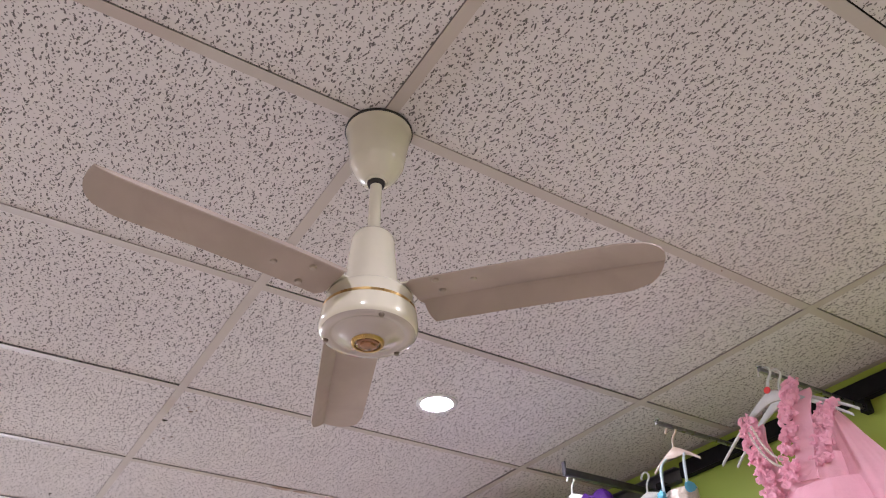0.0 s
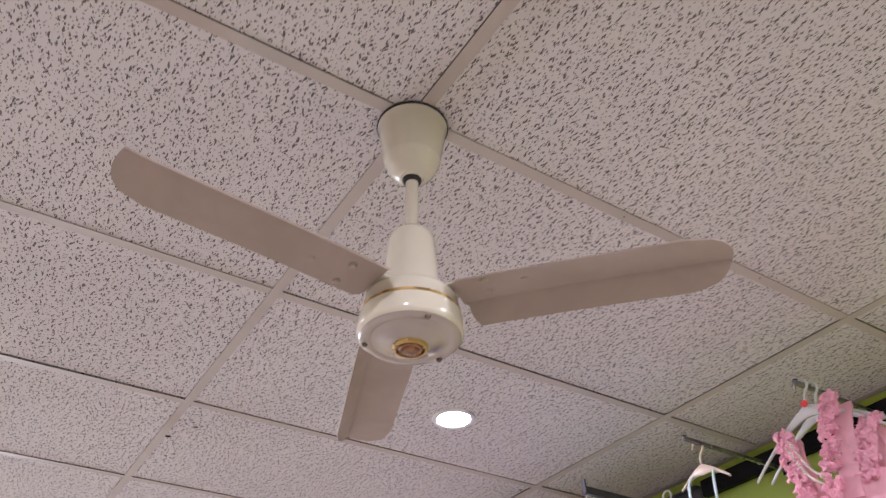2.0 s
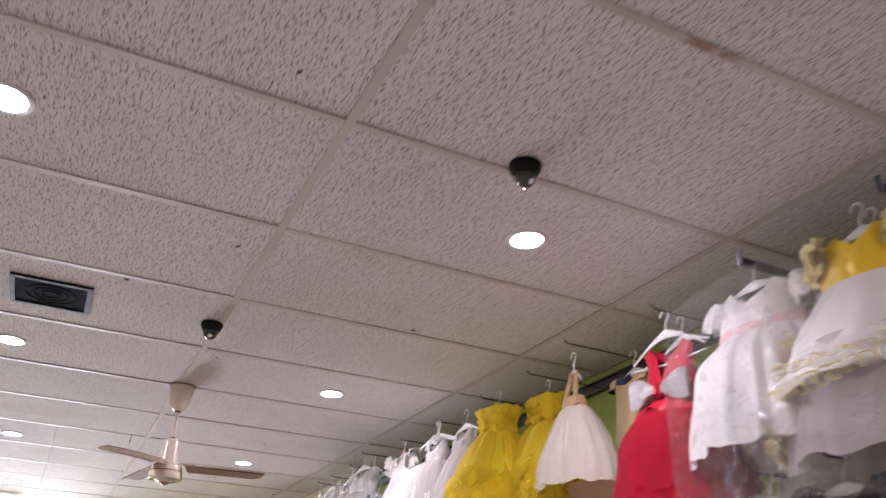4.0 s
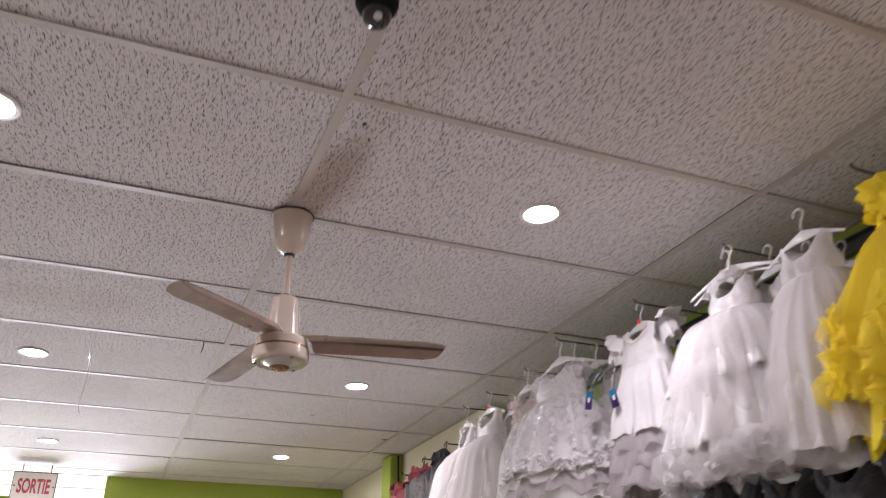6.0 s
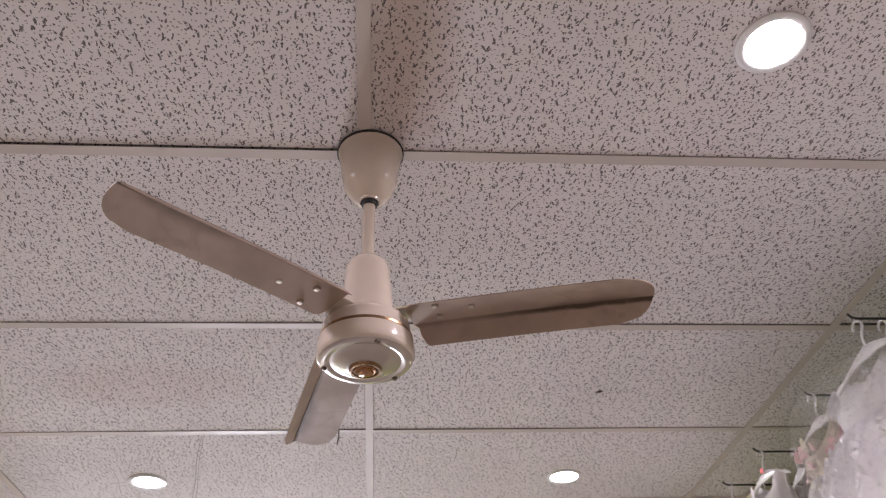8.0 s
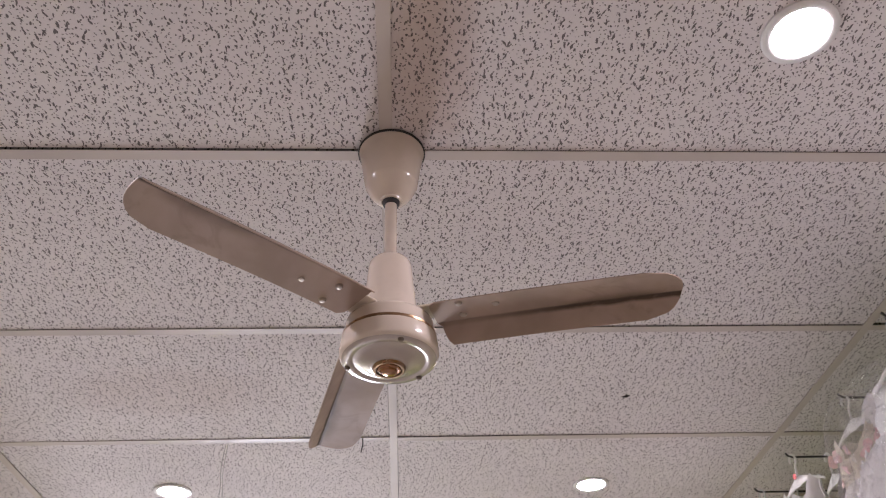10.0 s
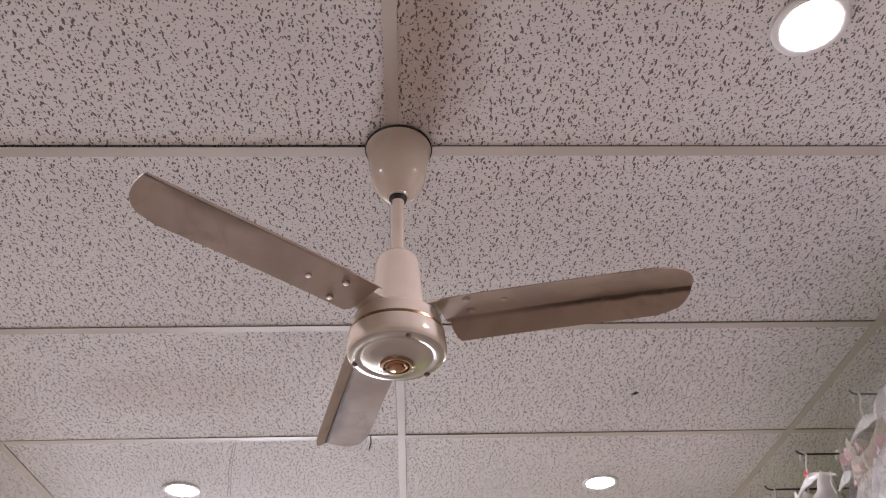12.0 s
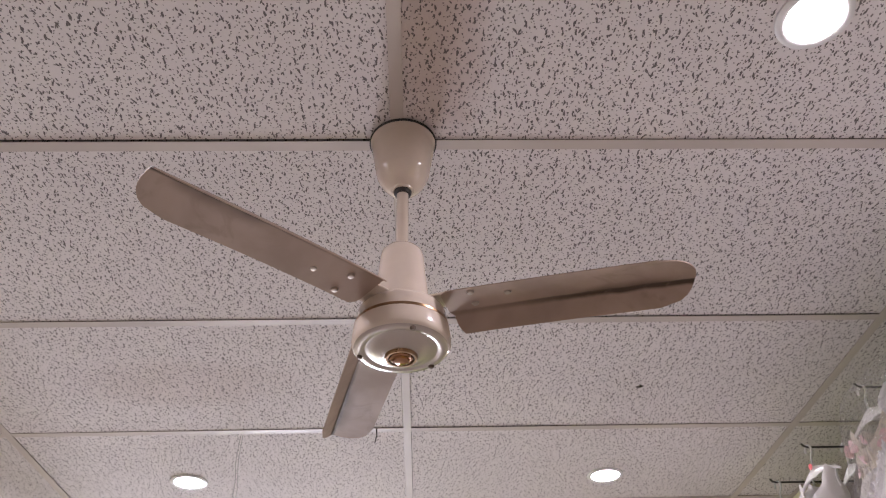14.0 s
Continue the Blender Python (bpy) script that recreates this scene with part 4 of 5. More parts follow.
def pink_flower_dress(x, y):
    hanger(x - 0.025, y + 0.005, 0, M_CLEAR_HANGER, 0.18, 4, dot=True, colour="milky", drop=0.13)
    hanger(x + 0.01, y, 0, M_CLEAR_HANGER, 0.19, -5, colour="milky", drop=0.12)
    e = garment("dress", x, y - 0.055, "pink chiffon dress with flower-covered straps and a pearl trim", "dress", 4, 0, ARM_Z - 0.025)
    flower_strap(e, [(-0.138, -0.020, -0.09), (-0.125, -0.045, -0.17), (-0.105, -0.060, -0.30)], PINK, 190, 1, 0.0095)
    flower_strap(e, [(-0.004, -0.018, -0.045), (-0.015, -0.045, -0.13), (-0.045, -0.066, -0.28)], PINK, 190, 2, 0.0095)
    flower_strap(e, [(0.065, -0.010, -0.125), (0.045, -0.034, -0.18), (0.030, -0.048, -0.26)], PINK, 170, 3, 0.011)
    part("bodice", shell([(-0.235, 0.086, 0.052, 0.04), (-0.28, 0.094, 0.060, 0.04), (-0.335, 0.098, 0.066, 0.03)], 4, 14), PINK_LIGHT, e, crisp=False).location = (-0.015, 0, 0)
    for n, (points, wide) in enumerate(([[(0.012, -0.012, -0.065), (0.008, -0.045, -0.16), (-0.010, -0.062, -0.29)], 0.050], [[(-0.128, -0.012, -0.11), (-0.110, -0.040, -0.19), (-0.080, -0.052, -0.30)], 0.040])):
        part("strap", strap(points, wide), PINK_LIGHT, e, "draped chiffon strap")
    drape = part("shoulder_drape", shell([(-0.100, 0.012, 0.012, 0.06), (-0.15, 0.030, 0.022, 0.12), (-0.23, 0.052, 0.036, 0.13), (-0.33, 0.080, 0.055, 0.12), (-0.50, 0.130, 0.090, 0.12), (-0.70, 0.18, 0.12, 0.13)], 7, 11, 0.012, 110), PINK_LIGHT, e,
                 "loose chiffon falling from one shoulder", crisp=False)
    drape.matrix_basis = pose(0.035, 0.012, -0.03, 0, -12, 0)
    for side in range(2):
        bm = bmesh.new()
        for k in range(24):
            u = k / 23
            bmesh.ops.create_icosphere(bm, subdivisions=1, radius=0.0036, matrix=Matrix.Translation((-0.112 + 0.07 * u - 0.010 * side, -0.062 - 0.012 * math.sin(u * 3.1), -0.125 - 0.11 * u - 0.022 * math.sin(u * 3.1) - 0.012 * side)))
        part("pearl_trim", bm, M_PEARL, e, "string of small pearls")
    part("skirt", shell([(-0.30, 0.100, 0.068, 0.03), (-0.37, 0.135, 0.095, 0.05), (-0.52, 0.185, 0.130, 0.06), (-0.78, 0.24, 0.17, 0.09)], 9, 15, 0.012), PINK_LIGHT, e)
    return e


pink_flower_dress(1.215, 0.15)


def blue_dress():
    hanger(1.24, 0.535, 0, M_BEIGE_HANGER, 0.075, 10, colour="beige")
    e = garment("dress", 1.24, 0.535, "sky blue tulle dress with a cream sequin bodice and thin straps", "dress", 10)
    part("bodice", shell(bodice_rows(-0.185, -0.285, 0.046, 0.044, 0.036), 3, 14), CREAM_SEQUIN, e, "cream sequin bodice")
    for s in (-1, 1):
        part("strap", strap([(s * 0.03, 0, -0.085), (s * 0.038, -0.025, -0.12), (s * 0.038, -0.032, -0.195)], 0.006), PALE_SKY, e, "pale thin strap")
        part("flower", petals([((s * 0.046, -0.033, -0.195), (s, -1, 0))] * 4, 0.014, 5), SKY, e, crisp=False)
    part("skirt", shell([(-0.265, 0.047, 0.04, 0.05), (-0.33, 0.08, 0.065, 0.1), (-0.45, 0.12, 0.09, 0.13), (-0.62, 0.15, 0.11, 0.16)], 6, 15, 0.014, 110), SKY, e)
    part("underskirt", shell([(-0.3, 0.06, 0.05, 0.04), (-0.5, 0.115, 0.085, 0.06), (-0.64, 0.145, 0.105, 0.09)], 7, 15, 0.01), SKY, e)


blue_dress()


def purple_dress():
    hanger(1.23, 0.975, 0, M_HANGER, 0.12, 4, drop=0.06)
    e = garment("dress", 1.23, 0.975, "purple girl's dress with cap sleeves, beaded yoke and ruffled skirt", "dress", 4)
    part("bodice", bodice_mesh(-0.245, 0.125, 0.10, 0.05, 0.035, 0.5, False, 2), PURPLE_SATIN, e, crisp=False)
    for s in (-1, 1):
        sleeve(e, s, 0.118, PURPLE_SATIN, 4, 0.115, 0.036, 16)
    spots = []
    rng = random.Random(8)
    for k in range(80):
        spots.append((rng.uniform(-0.075, 0.075), -0.058 - rng.uniform(0, 0.003), -0.125 - 0.019 * rng.randrange(5)))
    bm = bmesh.new()
    for p in spots:
        bmesh.ops.create_icosphere(bm, subdivisions=1, radius=0.0036, matrix=Matrix.Translation(p))
    part("beading", bm, M_CHROME, e, "silver beads on the yoke")
    rows = [(-0.235, 0.10, 0.06, 0.03), (-0.32, 0.155, 0.10, 0.05), (-0.46, 0.195, 0.13, 0.06), (-0.58, 0.19, 0.125, 0.08)]
    part("skirt", shell(rows, 9, 14, 0.012), PURPLE, e)
    tagged(part("ruffles", petals(round_spots(rows, 460, 5), 0.027, 12, 11, curl=0.75), PURPLE, e, "gathered purple organza rosettes", crisp=False), kind="stuff")


purple_dress()


def simple_dress(x, y, mat, skirt_mat, label, bodice, skirt, seed, turn=0.0, hanger_mat=None, colour="white", straps=True, hang=0.12, dot=False, net=None, sash=None, closed=False):
    """bodice: top, waist, half widths and depth; skirt: rows below the waist."""
    hanger(x, y, 0, hanger_mat, hang, turn, dot, colour=colour)
    e = garment("dress", x, y, label, "dress", turn)
    part("bodice", bodice_mesh(bodice[1], bodice[2], bodice[3], bodice[4], 0.05 if closed else -bodice[0] - 0.035, 0.48 if closed else 0.66, False, seed), mat, e, crisp=False)
    if closed:
        for s in (-1, 1):
            sleeve(e, s, bodice[2] * 0.93, mat, seed)
    part("skirt", shell([(z, a, b, c * 1.35) for z, a, b, c in skirt], seed + 1, 20, 0.006, 120), skirt_mat, e, crisp=False)
    if net is not None:
        part("net_overlay", shell([(z, a * 1.07, b * 1.07, c * 1.4) for z, a, b, c in skirt], seed + 2, 26, 0.02, 110), net, e, "sheer net layer over the skirt")
    if sash is not None:
        w = bodice[1]
        part("sash", shell([(w + 0.03, bodice[3] * 1.06, bodice[4] * 1.08, 0.012), (w, bodice[3] * 1.09, bodice[4] * 1.1, 0.015), (w - 0.028, bodice[3] * 1.1, bodice[4] * 1.12, 0.012)], seed + 3, 9), sash, e, "satin sash")
    return e


simple_dress(1.43, 0.84, TEAL, TEAL, "teal chiffon dress hung behind a purple one", (-0.13, -0.27, 0.085, 0.075, 0.05),
             [(-0.26, 0.08, 0.055, 0.04), (-0.4, 0.15, 0.1, 0.07), (-0.66, 0.2, 0.14, 0.09)], 21, 0, M_HANGER)


def white_pink_dress():
    hanger(1.22, 1.475, 0, M_CLEAR_HANGER, 0.13, 4, colour="milky")
    hanger(1.27, 1.47, 0, M_CLEAR_HANGER, 0.13, -6, colour="milky")
    e = garment("dress", 1.23, 1.475, "white tulle dress with pale pink flower applique on the bodice", "dress", 4)
    rows = bodice_rows(-0.15, -0.285, 0.105, 0.10, 0.05)
    part("bodice", bodice_mesh(-0.285, 0.12, 0.10, 0.048, 0.075, 0.72, False, 2), ROSE_LACE, e, crisp=False)
    tagged(part("applique", petals(round_spots(rows, 70, 9), 0.010, 3), WHITE_LACE, e, "white lace flowers", crisp=False), kind="stuff")
    tagged(part("pink_applique", petals(round_spots(rows, 45, 10), 0.010, 4), PALE_PINK, e, "pink lace flowers", crisp=False), kind="stuff")
    for s in (-1, 1):
        part("strap_bow", petals([((s * 0.1, -0.03, -0.1), (s, -1, 0)), ((s * 0.1, -0.03, -0.125), (s, -1, 0)), ((s * 0.1, -0.04, -0.15), (s, -1, 0))], 0.026, 4), PALE_PINK, e, crisp=False)
    srows = [(-0.275, 0.105, 0.06, 0.03), (-0.36, 0.155, 0.11, 0.05), (-0.52, 0.215, 0.15, 0.06), (-0.78, 0.27, 0.18, 0.08)]
    part("skirt", shell(srows, 5, 15, 0.012), WHITE_TULLE, e)
    part("net_overlay", shell([(z, a * 1.08, b * 1.08, c * 1.5) for z, a, b, c in srows], 6, 21, 0.02), WHITE_NET, e)


white_pink_dress()


def hot_pink_dress():
    hanger(1.40, 1.53, 0, M_CLEAR_HANGER, 0.12, 0, colour="milky")
    e = garment("dress", 1.40, 1.53, "hot pink and red ruffled dress fading to a pale skirt", "dress")
    part("bodice", bodice_mesh(-0.26, 0.11, 0.085, 0.045, 0.06, 0.6, True, 3), RED_SATIN, e, "red satin bodice", crisp=False)
    for s in (-1, 1):
        spots = [((s * 0.10 + 0.03 * math.cos(k), -0.02 - 0.01 * (k % 3), -0.10 + 0.06 * math.sin(k * 1.7)), (math.cos(k), -0.6, math.sin(k * 1.7))) for k in range(48)]
        part("ruffle_sleeve", petals(spots, 0.035, 7, 10, curl=0.6), HOT_PINK, e, "gathered hot pink net sleeve", crisp=False)
    srows = [(-0.25, 0.09, 0.055, 0.04), (-0.33, 0.15, 0.1, 0.07), (-0.42, 0.18, 0.12, 0.09)]
    part("peplum", shell(srows, 8, 19, 0.02), HOT_PINK, e)
    part("skirt", shell([(-0.36, 0.14, 0.1, 0.05), (-0.55, 0.21, 0.14, 0.08), (-0.76, 0.25, 0.17, 0.1)], 9, 17, 0.012), PINK_LIGHT, e)


hot_pink_dress()


def yellow_white_dress():
    for dx, dt in ((0, 5), (0.05, -4)):
        hanger(1.21 + dx, 2.01, 0, M_CLEAR_HANGER, 0.12, dt, colour="milky")
    e = garment("dress", 1.22, 2.03, "yellow satin dress with a white skirt trimmed in pale gold lace", "dress", 6)
    part("bodice", bodice_mesh(-0.225, 0.105, 0.125, 0.055, 0.045, 0.5, True, 3, -0.06), YELLOW_SATIN, e, crisp=False)
    for s in (-1, 1):
        spots = [((s * 0.11 + 0.02 * math.cos(k), -0.015 - 0.012 * (k % 3), -0.07 - 0.004 * k), (s, -0.8, 0.2 * math.sin(k))) for k in range(22)]
        part("lace_sleeve", petals(spots, 0.024, 11, 10, curl=0.6), GOLD_LACE, e, "curled pale gold lace sleeve", crisp=False)
    srows = [(-0.205, 0.125, 0.065, 0.02), (-0.26, 0.165, 0.10, 0.04), (-0.34, 0.215, 0.14, 0.06), (-0.46, 0.27, 0.185, 0.07)]
    part("overskirt", shell(srows, 5, 9, 0.012), WHITE, e)
    part("skirt", shell([(-0.36, 0.20, 0.15, 0.03), (-0.5, 0.25, 0.175, 0.05), (-0.63, 0.265, 0.185, 0.06)], 6, 12, 0.01), LILAC_NET, e, "sheer underskirt")
    for n, (z, a, b) in enumerate(((-0.405, 0.250, 0.170), (-0.45, 0.270, 0.186))):
        part("ruffle", shell([(z + 0.022, a, b, 0.05), (z, a * 1.045, b * 1.05, 0.09), (z - 0.012, a * 1.05, b * 1.055, 0.11)], 50 + n, 23, 0.008, 120), WHITE_NET, e, "gathered net ruffle", crisp=False)
        part("gold_edge", tube(loop_line(z - 0.008, a * 1.06, b * 1.065, 30, 60 + n), 0.0017, 5), GOLD_LACE, e, "looped pale gold ruffle edge")
    part("side_ruffle", tube([p for k in range(9) for p in loop_line(-0.30 - 0.035 * k, 0.215 + 0.012 * k, 0.15 + 0.009 * k, 7, 70 + k, 3.1, 3.8)], 0.0018, 5), GOLD_LACE, e, "column of gold-edged loops")
    bm = strap([(0.10, -0.17, -0.58), (0.12, -0.19, -0.64), (0.15, -0.19, -0.74)], 0.085)
    part("ribbon_tail", bm, YELLOW_SATIN, e, "hanging yellow ribbon end")


yellow_white_dress()
simple_dress(1.315, 1.90, RED_SATIN, RED, "slim red dress in a clear cover behind others", (-0.10, -0.24, 0.055, 0.050, 0.03),
             [(-0.23, 0.052, 0.032, 0.03), (-0.4, 0.07, 0.04, 0.06), (-0.66, 0.09, 0.05, 0.08)], 31, 0, M_HANGER)
simple_dress(1.375, 1.865, WHITE_LACE, BLUE_NET, "white lace dress with bright blue net frills in a cover", (-0.10, -0.24, 0.10, 0.08, 0.04),
             [(-0.23, 0.085, 0.05, 0.05), (-0.36, 0.11, 0.07, 0.1), (-0.50, 0.12, 0.08, 0.14)], 33, 0, M_HANGER)
for x, turn in ((1.30, 5), (1.375, -6), (1.48, 4)):
    hanger(x, 1.905, 0, M_HANGER, 0.11, turn)
bag(1.375, 1.865, 0.14, 0.07, -0.05, -0.66, 0, 3)

simple_dress(1.22, 2.37, WHITE, WHITE, "white satin dress with a pink sash inside a clear cover", (-0.125, -0.235, 0.145, 0.135, 0.06),
             [(-0.225, 0.14, 0.065, 0.03), (-0.3, 0.21, 0.13, 0.05), (-0.43, 0.262, 0.16, 0.06), (-0.55, 0.275, 0.168, 0.07)], 41, 3, M_CLEAR_HANGER, "milky", True, 0.14, False, None, PALE_PINK, True)
bag(1.225, 2.365, 0.34, 0.19, -0.03, -0.70, 3, 5)
simple_dress(1.42, 2.32, WHITE_LACE, LILAC_NET, "white lace dress hung behind a covered one", (-0.12, -0.24, 0.11, 0.10, 0.05),
             [(-0.23, 0.1, 0.055, 0.03), (-0.4, 0.17, 0.12, 0.06), (-0.68, 0.23, 0.15, 0.08)], 43, 0, M_HANGER)


def red_dress():
    hanger(1.25, 2.785, 0, M_HANGER, 0.15, 8, bar=True, drop=0.085)
    hanger(1.33, 2.80, 0, M_HANGER, 0.13, -4)
    e = garment("dress", 1.26, 2.79, "red tulle dress with a V neck and a silver sequin bow", "dress", 8, 0, ARM_Z - 0.028)
    part("bodice", bodice_mesh(-0.29, 0.115, 0.09, 0.048, 0.13, 0.55, True, 4), RED_SATIN, e, crisp=False)
    b = part("bow", bow_mesh(0.22, 0.095), SILVER_SEQUIN, e, "large silver sequin bow")
    b.location = (0, -0.06, -0.25)
    part("bow_knot", bevelled(-0.014, 0.014, -0.088, -0.055, -0.275, -0.225, 0.008), RED_SATIN, e)
    part("peplum", shell([(-0.275, 0.10, 0.06, 0.03), (-0.305, 0.13, 0.09, 0.06), (-0.33, 0.145, 0.1, 0.08)], 6, 11, 0.016), RED_SATIN, e)
    part("skirt", shell([(-0.275, 0.095, 0.060, 0.03), (-0.33, 0.135, 0.092, 0.05), (-0.45, 0.185, 0.125, 0.05), (-0.60, 0.225, 0.152, 0.06), (-0.68, 0.235, 0.16, 0.07)], 7, 13, 0.006, 130), RED, e, crisp=False)
    for n, (top, hem, hw) in enumerate(((-0.275, -0.455, 0.205), (-0.30, -0.565, 0.232), (-0.32, -0.66, 0.248))):
        part("net_overlay", shell([(top, 0.10, 0.065, 0.05), (top - 0.06, hw * 0.78, hw * 0.53, 0.06), (hem + 0.05, hw * 0.97, hw * 0.66, 0.08), (hem, hw, hw * 0.68, 0.10)], 12 + n, 19 + 4 * n, 0.010, 130), RED_NET, e, "sheer red tulle tier", crisp=False)


red_dress()


def cream_dress():
    hanger(1.22, 3.27, 0, M_HANGER, 0.045, 0)
    e = garment("dress", 1.22, 3.27, "ivory tulle dress with narrow gold sequin straps", "dress", 6)
    for s in (-1, 1):
        part("strap", strap([(s * 0.012, 0, -0.07), (s * 0.018, -0.012, -0.12), (s * 0.035, -0.03, -0.21)], 0.022), GOLD_SEQUIN, e, "gold sequin strap")
    part("bodice", shell(bodice_rows(-0.17, -0.23, 0.042, 0.055, 0.035), 4, 10), GOLD_SEQUIN, e, "gold sequin bodice")
    srows = [(-0.215, 0.055, 0.04, 0.04), (-0.27, 0.09, 0.066, 0.06), (-0.38, 0.14, 0.10, 0.06), (-0.5, 0.18, 0.125, 0.08)]
    part("skirt", shell(srows, 5, 15, 0.005), IVORY, e)
    part("net_overlay", shell([(z, a * 1.1, b * 1.1, c * 1.5) for z, a, b, c in srows], 6, 19, 0.008), WHITE_NET, e)
    q = garment("cardboard_sheet", 1.25, 3.22, "brown cardboard sheet showing under the ivory skirt", "cardboard", 10, group="")
    part("sheet", bevelled(-0.13, 0.10, -0.004, 0.004, -0.62, -0.47, 0.002, 1), M_CARD, q)


cream_dress()


def tan_top():
    hanger(1.40, 3.14, 0, M_CLEAR_HANGER, 0.11, 0, colour="milky")
    e = garment("girls_top", 1.40, 3.14, "tan cotton top with a printed neckline and paper tag", "top")
    part("body", shell([(-0.11, 0.105, 0.05, 0.02), (-0.2, 0.1, 0.055, 0.03), (-0.36, 0.12, 0.06, 0.05)], 3, 9), TAN, e)
    for s in (-1, 1):
        part("strap", strap([(s * 0.08, 0, -0.085), (s * 0.085, -0.03, -0.1), (s * 0.085, -0.04, -0.13)], 0.035), TAN, e)
    part("neck_print", strap([(-0.04, -0.054, -0.115), (0.0, -0.056, -0.125), (0.04, -0.054, -0.115)], 0.02), BLUE_TAG, e)
    part("price_tag", bevelled(0.07, 0.10, -0.064, -0.062, -0.25, -0.2, 0.001, 1), M_SIGN, e, "white paper tag")


tan_top()


def yellow_fluffy(x, y, seed, turn, hw):
    hanger(x, y, 0, M_HANGER, 0.045, turn)
    e = garment("dress", x, y, "fluffy yellow tulle dress with a ruffled top", "dress", turn)
    rows = [(-0.10, 0.10, 0.06, 0.06), (-0.14, 0.105, 0.065, 0.05), (-0.19, 0.085, 0.06, 0.04)]
    part("bodice", shell([(-0.15, 0.08, 0.05, 0.03), (-0.2, 0.075, 0.05, 0.03)], seed, 11), YELLOW_SATIN, e)
    part("ruffle", shell([(-0.085, 0.125, 0.085, 0.12), (-0.12, 0.105, 0.07, 0.09), (-0.175, 0.08, 0.055, 0.04)], seed + 1, 13, 0.012), YELLOW, e, "stand-up yellow ruffle")
    tagged(part("shoulder_ruffle", petals(round_spots(rows, 40, seed), 0.026, seed, 10, curl=0.6), YELLOW, e, crisp=False), kind="stuff")
    part("strap", strap([(0, 0, -0.07), (-0.03, -0.03, -0.1), (-0.05, -0.05, -0.15)], 0.03), YELLOW, e)
    srows = [(-0.18, 0.08, 0.055, 0.04), (-0.225, 0.135, 0.095, 0.06), (-0.33, hw * 0.72, hw * 0.5, 0.07), (-0.46, hw * 0.93, hw * 0.65, 0.09), (-0.56, hw, hw * 0.7, 0.13)]
    part("skirt", shell(srows, seed + 2, 13, 0.01), YELLOW, e)
    part("net_overlay", shell([(z, a * 1.06, b * 1.06, c * 1.6) for z, a, b, c in srows], seed + 3, 17, 0.018), YELLOW_NET, e)
    tagged(part("tulle_frill", petals(hem_spots(-0.54, hw * 0.97, hw * 0.68, 46, 0.03, seed) + hem_spots(-0.44, hw * 0.88, hw * 0.62, 34, 0.04, seed + 1), 0.055, seed, 11, curl=0.5), YELLOW_NET, e, "loose tulle frills at the hem", crisp=False), kind="stuff")
    part("underskirt", shell([(-0.42, hw * 0.7, hw * 0.5, 0.05), (-0.66, hw * 0.85, hw * 0.6, 0.12)], seed + 4, 19, 0.02), YELLOW, e)


yellow_fluffy(1.22, 3.84, 51, 6, 0.285)
yellow_fluffy(1.32, 3.60, 57, -4, 0.27)

# white christening dresses
W_BOD = (-0.105, -0.215, 0.095, 0.085, 0.05)
FULL = [(-0.205, 0.09, 0.055, 0.03), (-0.27, 0.17, 0.12, 0.05), (-0.42, 0.245, 0.165, 0.05), (-0.58, 0.29, 0.195, 0.07), (-0.65, 0.30, 0.20, 0.1)]
SLIM = [(-0.205, 0.09, 0.055, 0.03), (-0.29, 0.14, 0.1, 0.05), (-0.45, 0.2, 0.14, 0.06), (-0.65, 0.24, 0.16, 0.09)]


def tiered_white(x, y, seed, turn, label):
    e = simple_dress(x, y, WHITE_SEQUIN, WHITE_TULLE, label, W_BOD, FULL, seed, turn, M_HANGER, "white", True, 0.15, False, None, None, False)
    part("satin_tier", shell([(-0.215, 0.10, 0.07, 0.03), (-0.27, 0.19, 0.135, 0.04), (-0.35, 0.225, 0.155, 0.06), (-0.415, 0.252, 0.172, 0.12), (-0.421, 0.245, 0.167, 0.11)], seed + 7, 17, 0.010, 150), WHITE, e, "satin tier with a wavy hem", crisp=False)
    part("hem_tier", shell([(-0.40, 0.235, 0.16, 0.05), (-0.49, 0.28, 0.19, 0.07), (-0.575, 0.300, 0.204, 0.12), (-0.581, 0.293, 0.199, 0.11)], seed + 8, 17, 0.012, 150), WHITE, e, "lower satin tier with a wavy hem", crisp=False)
    for n, (scale, hem) in enumerate(((1.05, -0.50), (1.12, -0.64))):
        rows = [(-0.20, 0.09 * scale, 0.06 * scale, 0.05), (-0.245, 0.165 * scale, 0.12 * scale, 0.08), (-0.33, 0.215 * scale, 0.15 * scale, 0.09), (hem + 0.08, 0.255 * scale, 0.175 * scale, 0.10), (hem, 0.262 * scale, 0.18 * scale, 0.14)]
        part("net_layer", shell(rows, seed + 20 + n, 29 + 6 * n, 0.022, 150), WHITE_NET, e, "loose sheer net layer", crisp=False)
    frill = hem_spots(-0.625, 0.30, 0.205, 50, 0.02, seed + 2)
    tagged(part("tulle_frill", petals(frill, 0.045, seed, 11, curl=0.5), WHITE_NET, e, "loose tulle frills", crisp=False), kind="stuff")
    tagged(part("neck_frill", petals(round_spots([(-0.085, 0.07, 0.04, 0), (-0.12, 0.1, 0.05, 0)], 26, seed), 0.012, seed, 9, curl=0.6), WHITE_LACE, e, "small lace frill at the neck", crisp=False), kind="stuff")
    return e


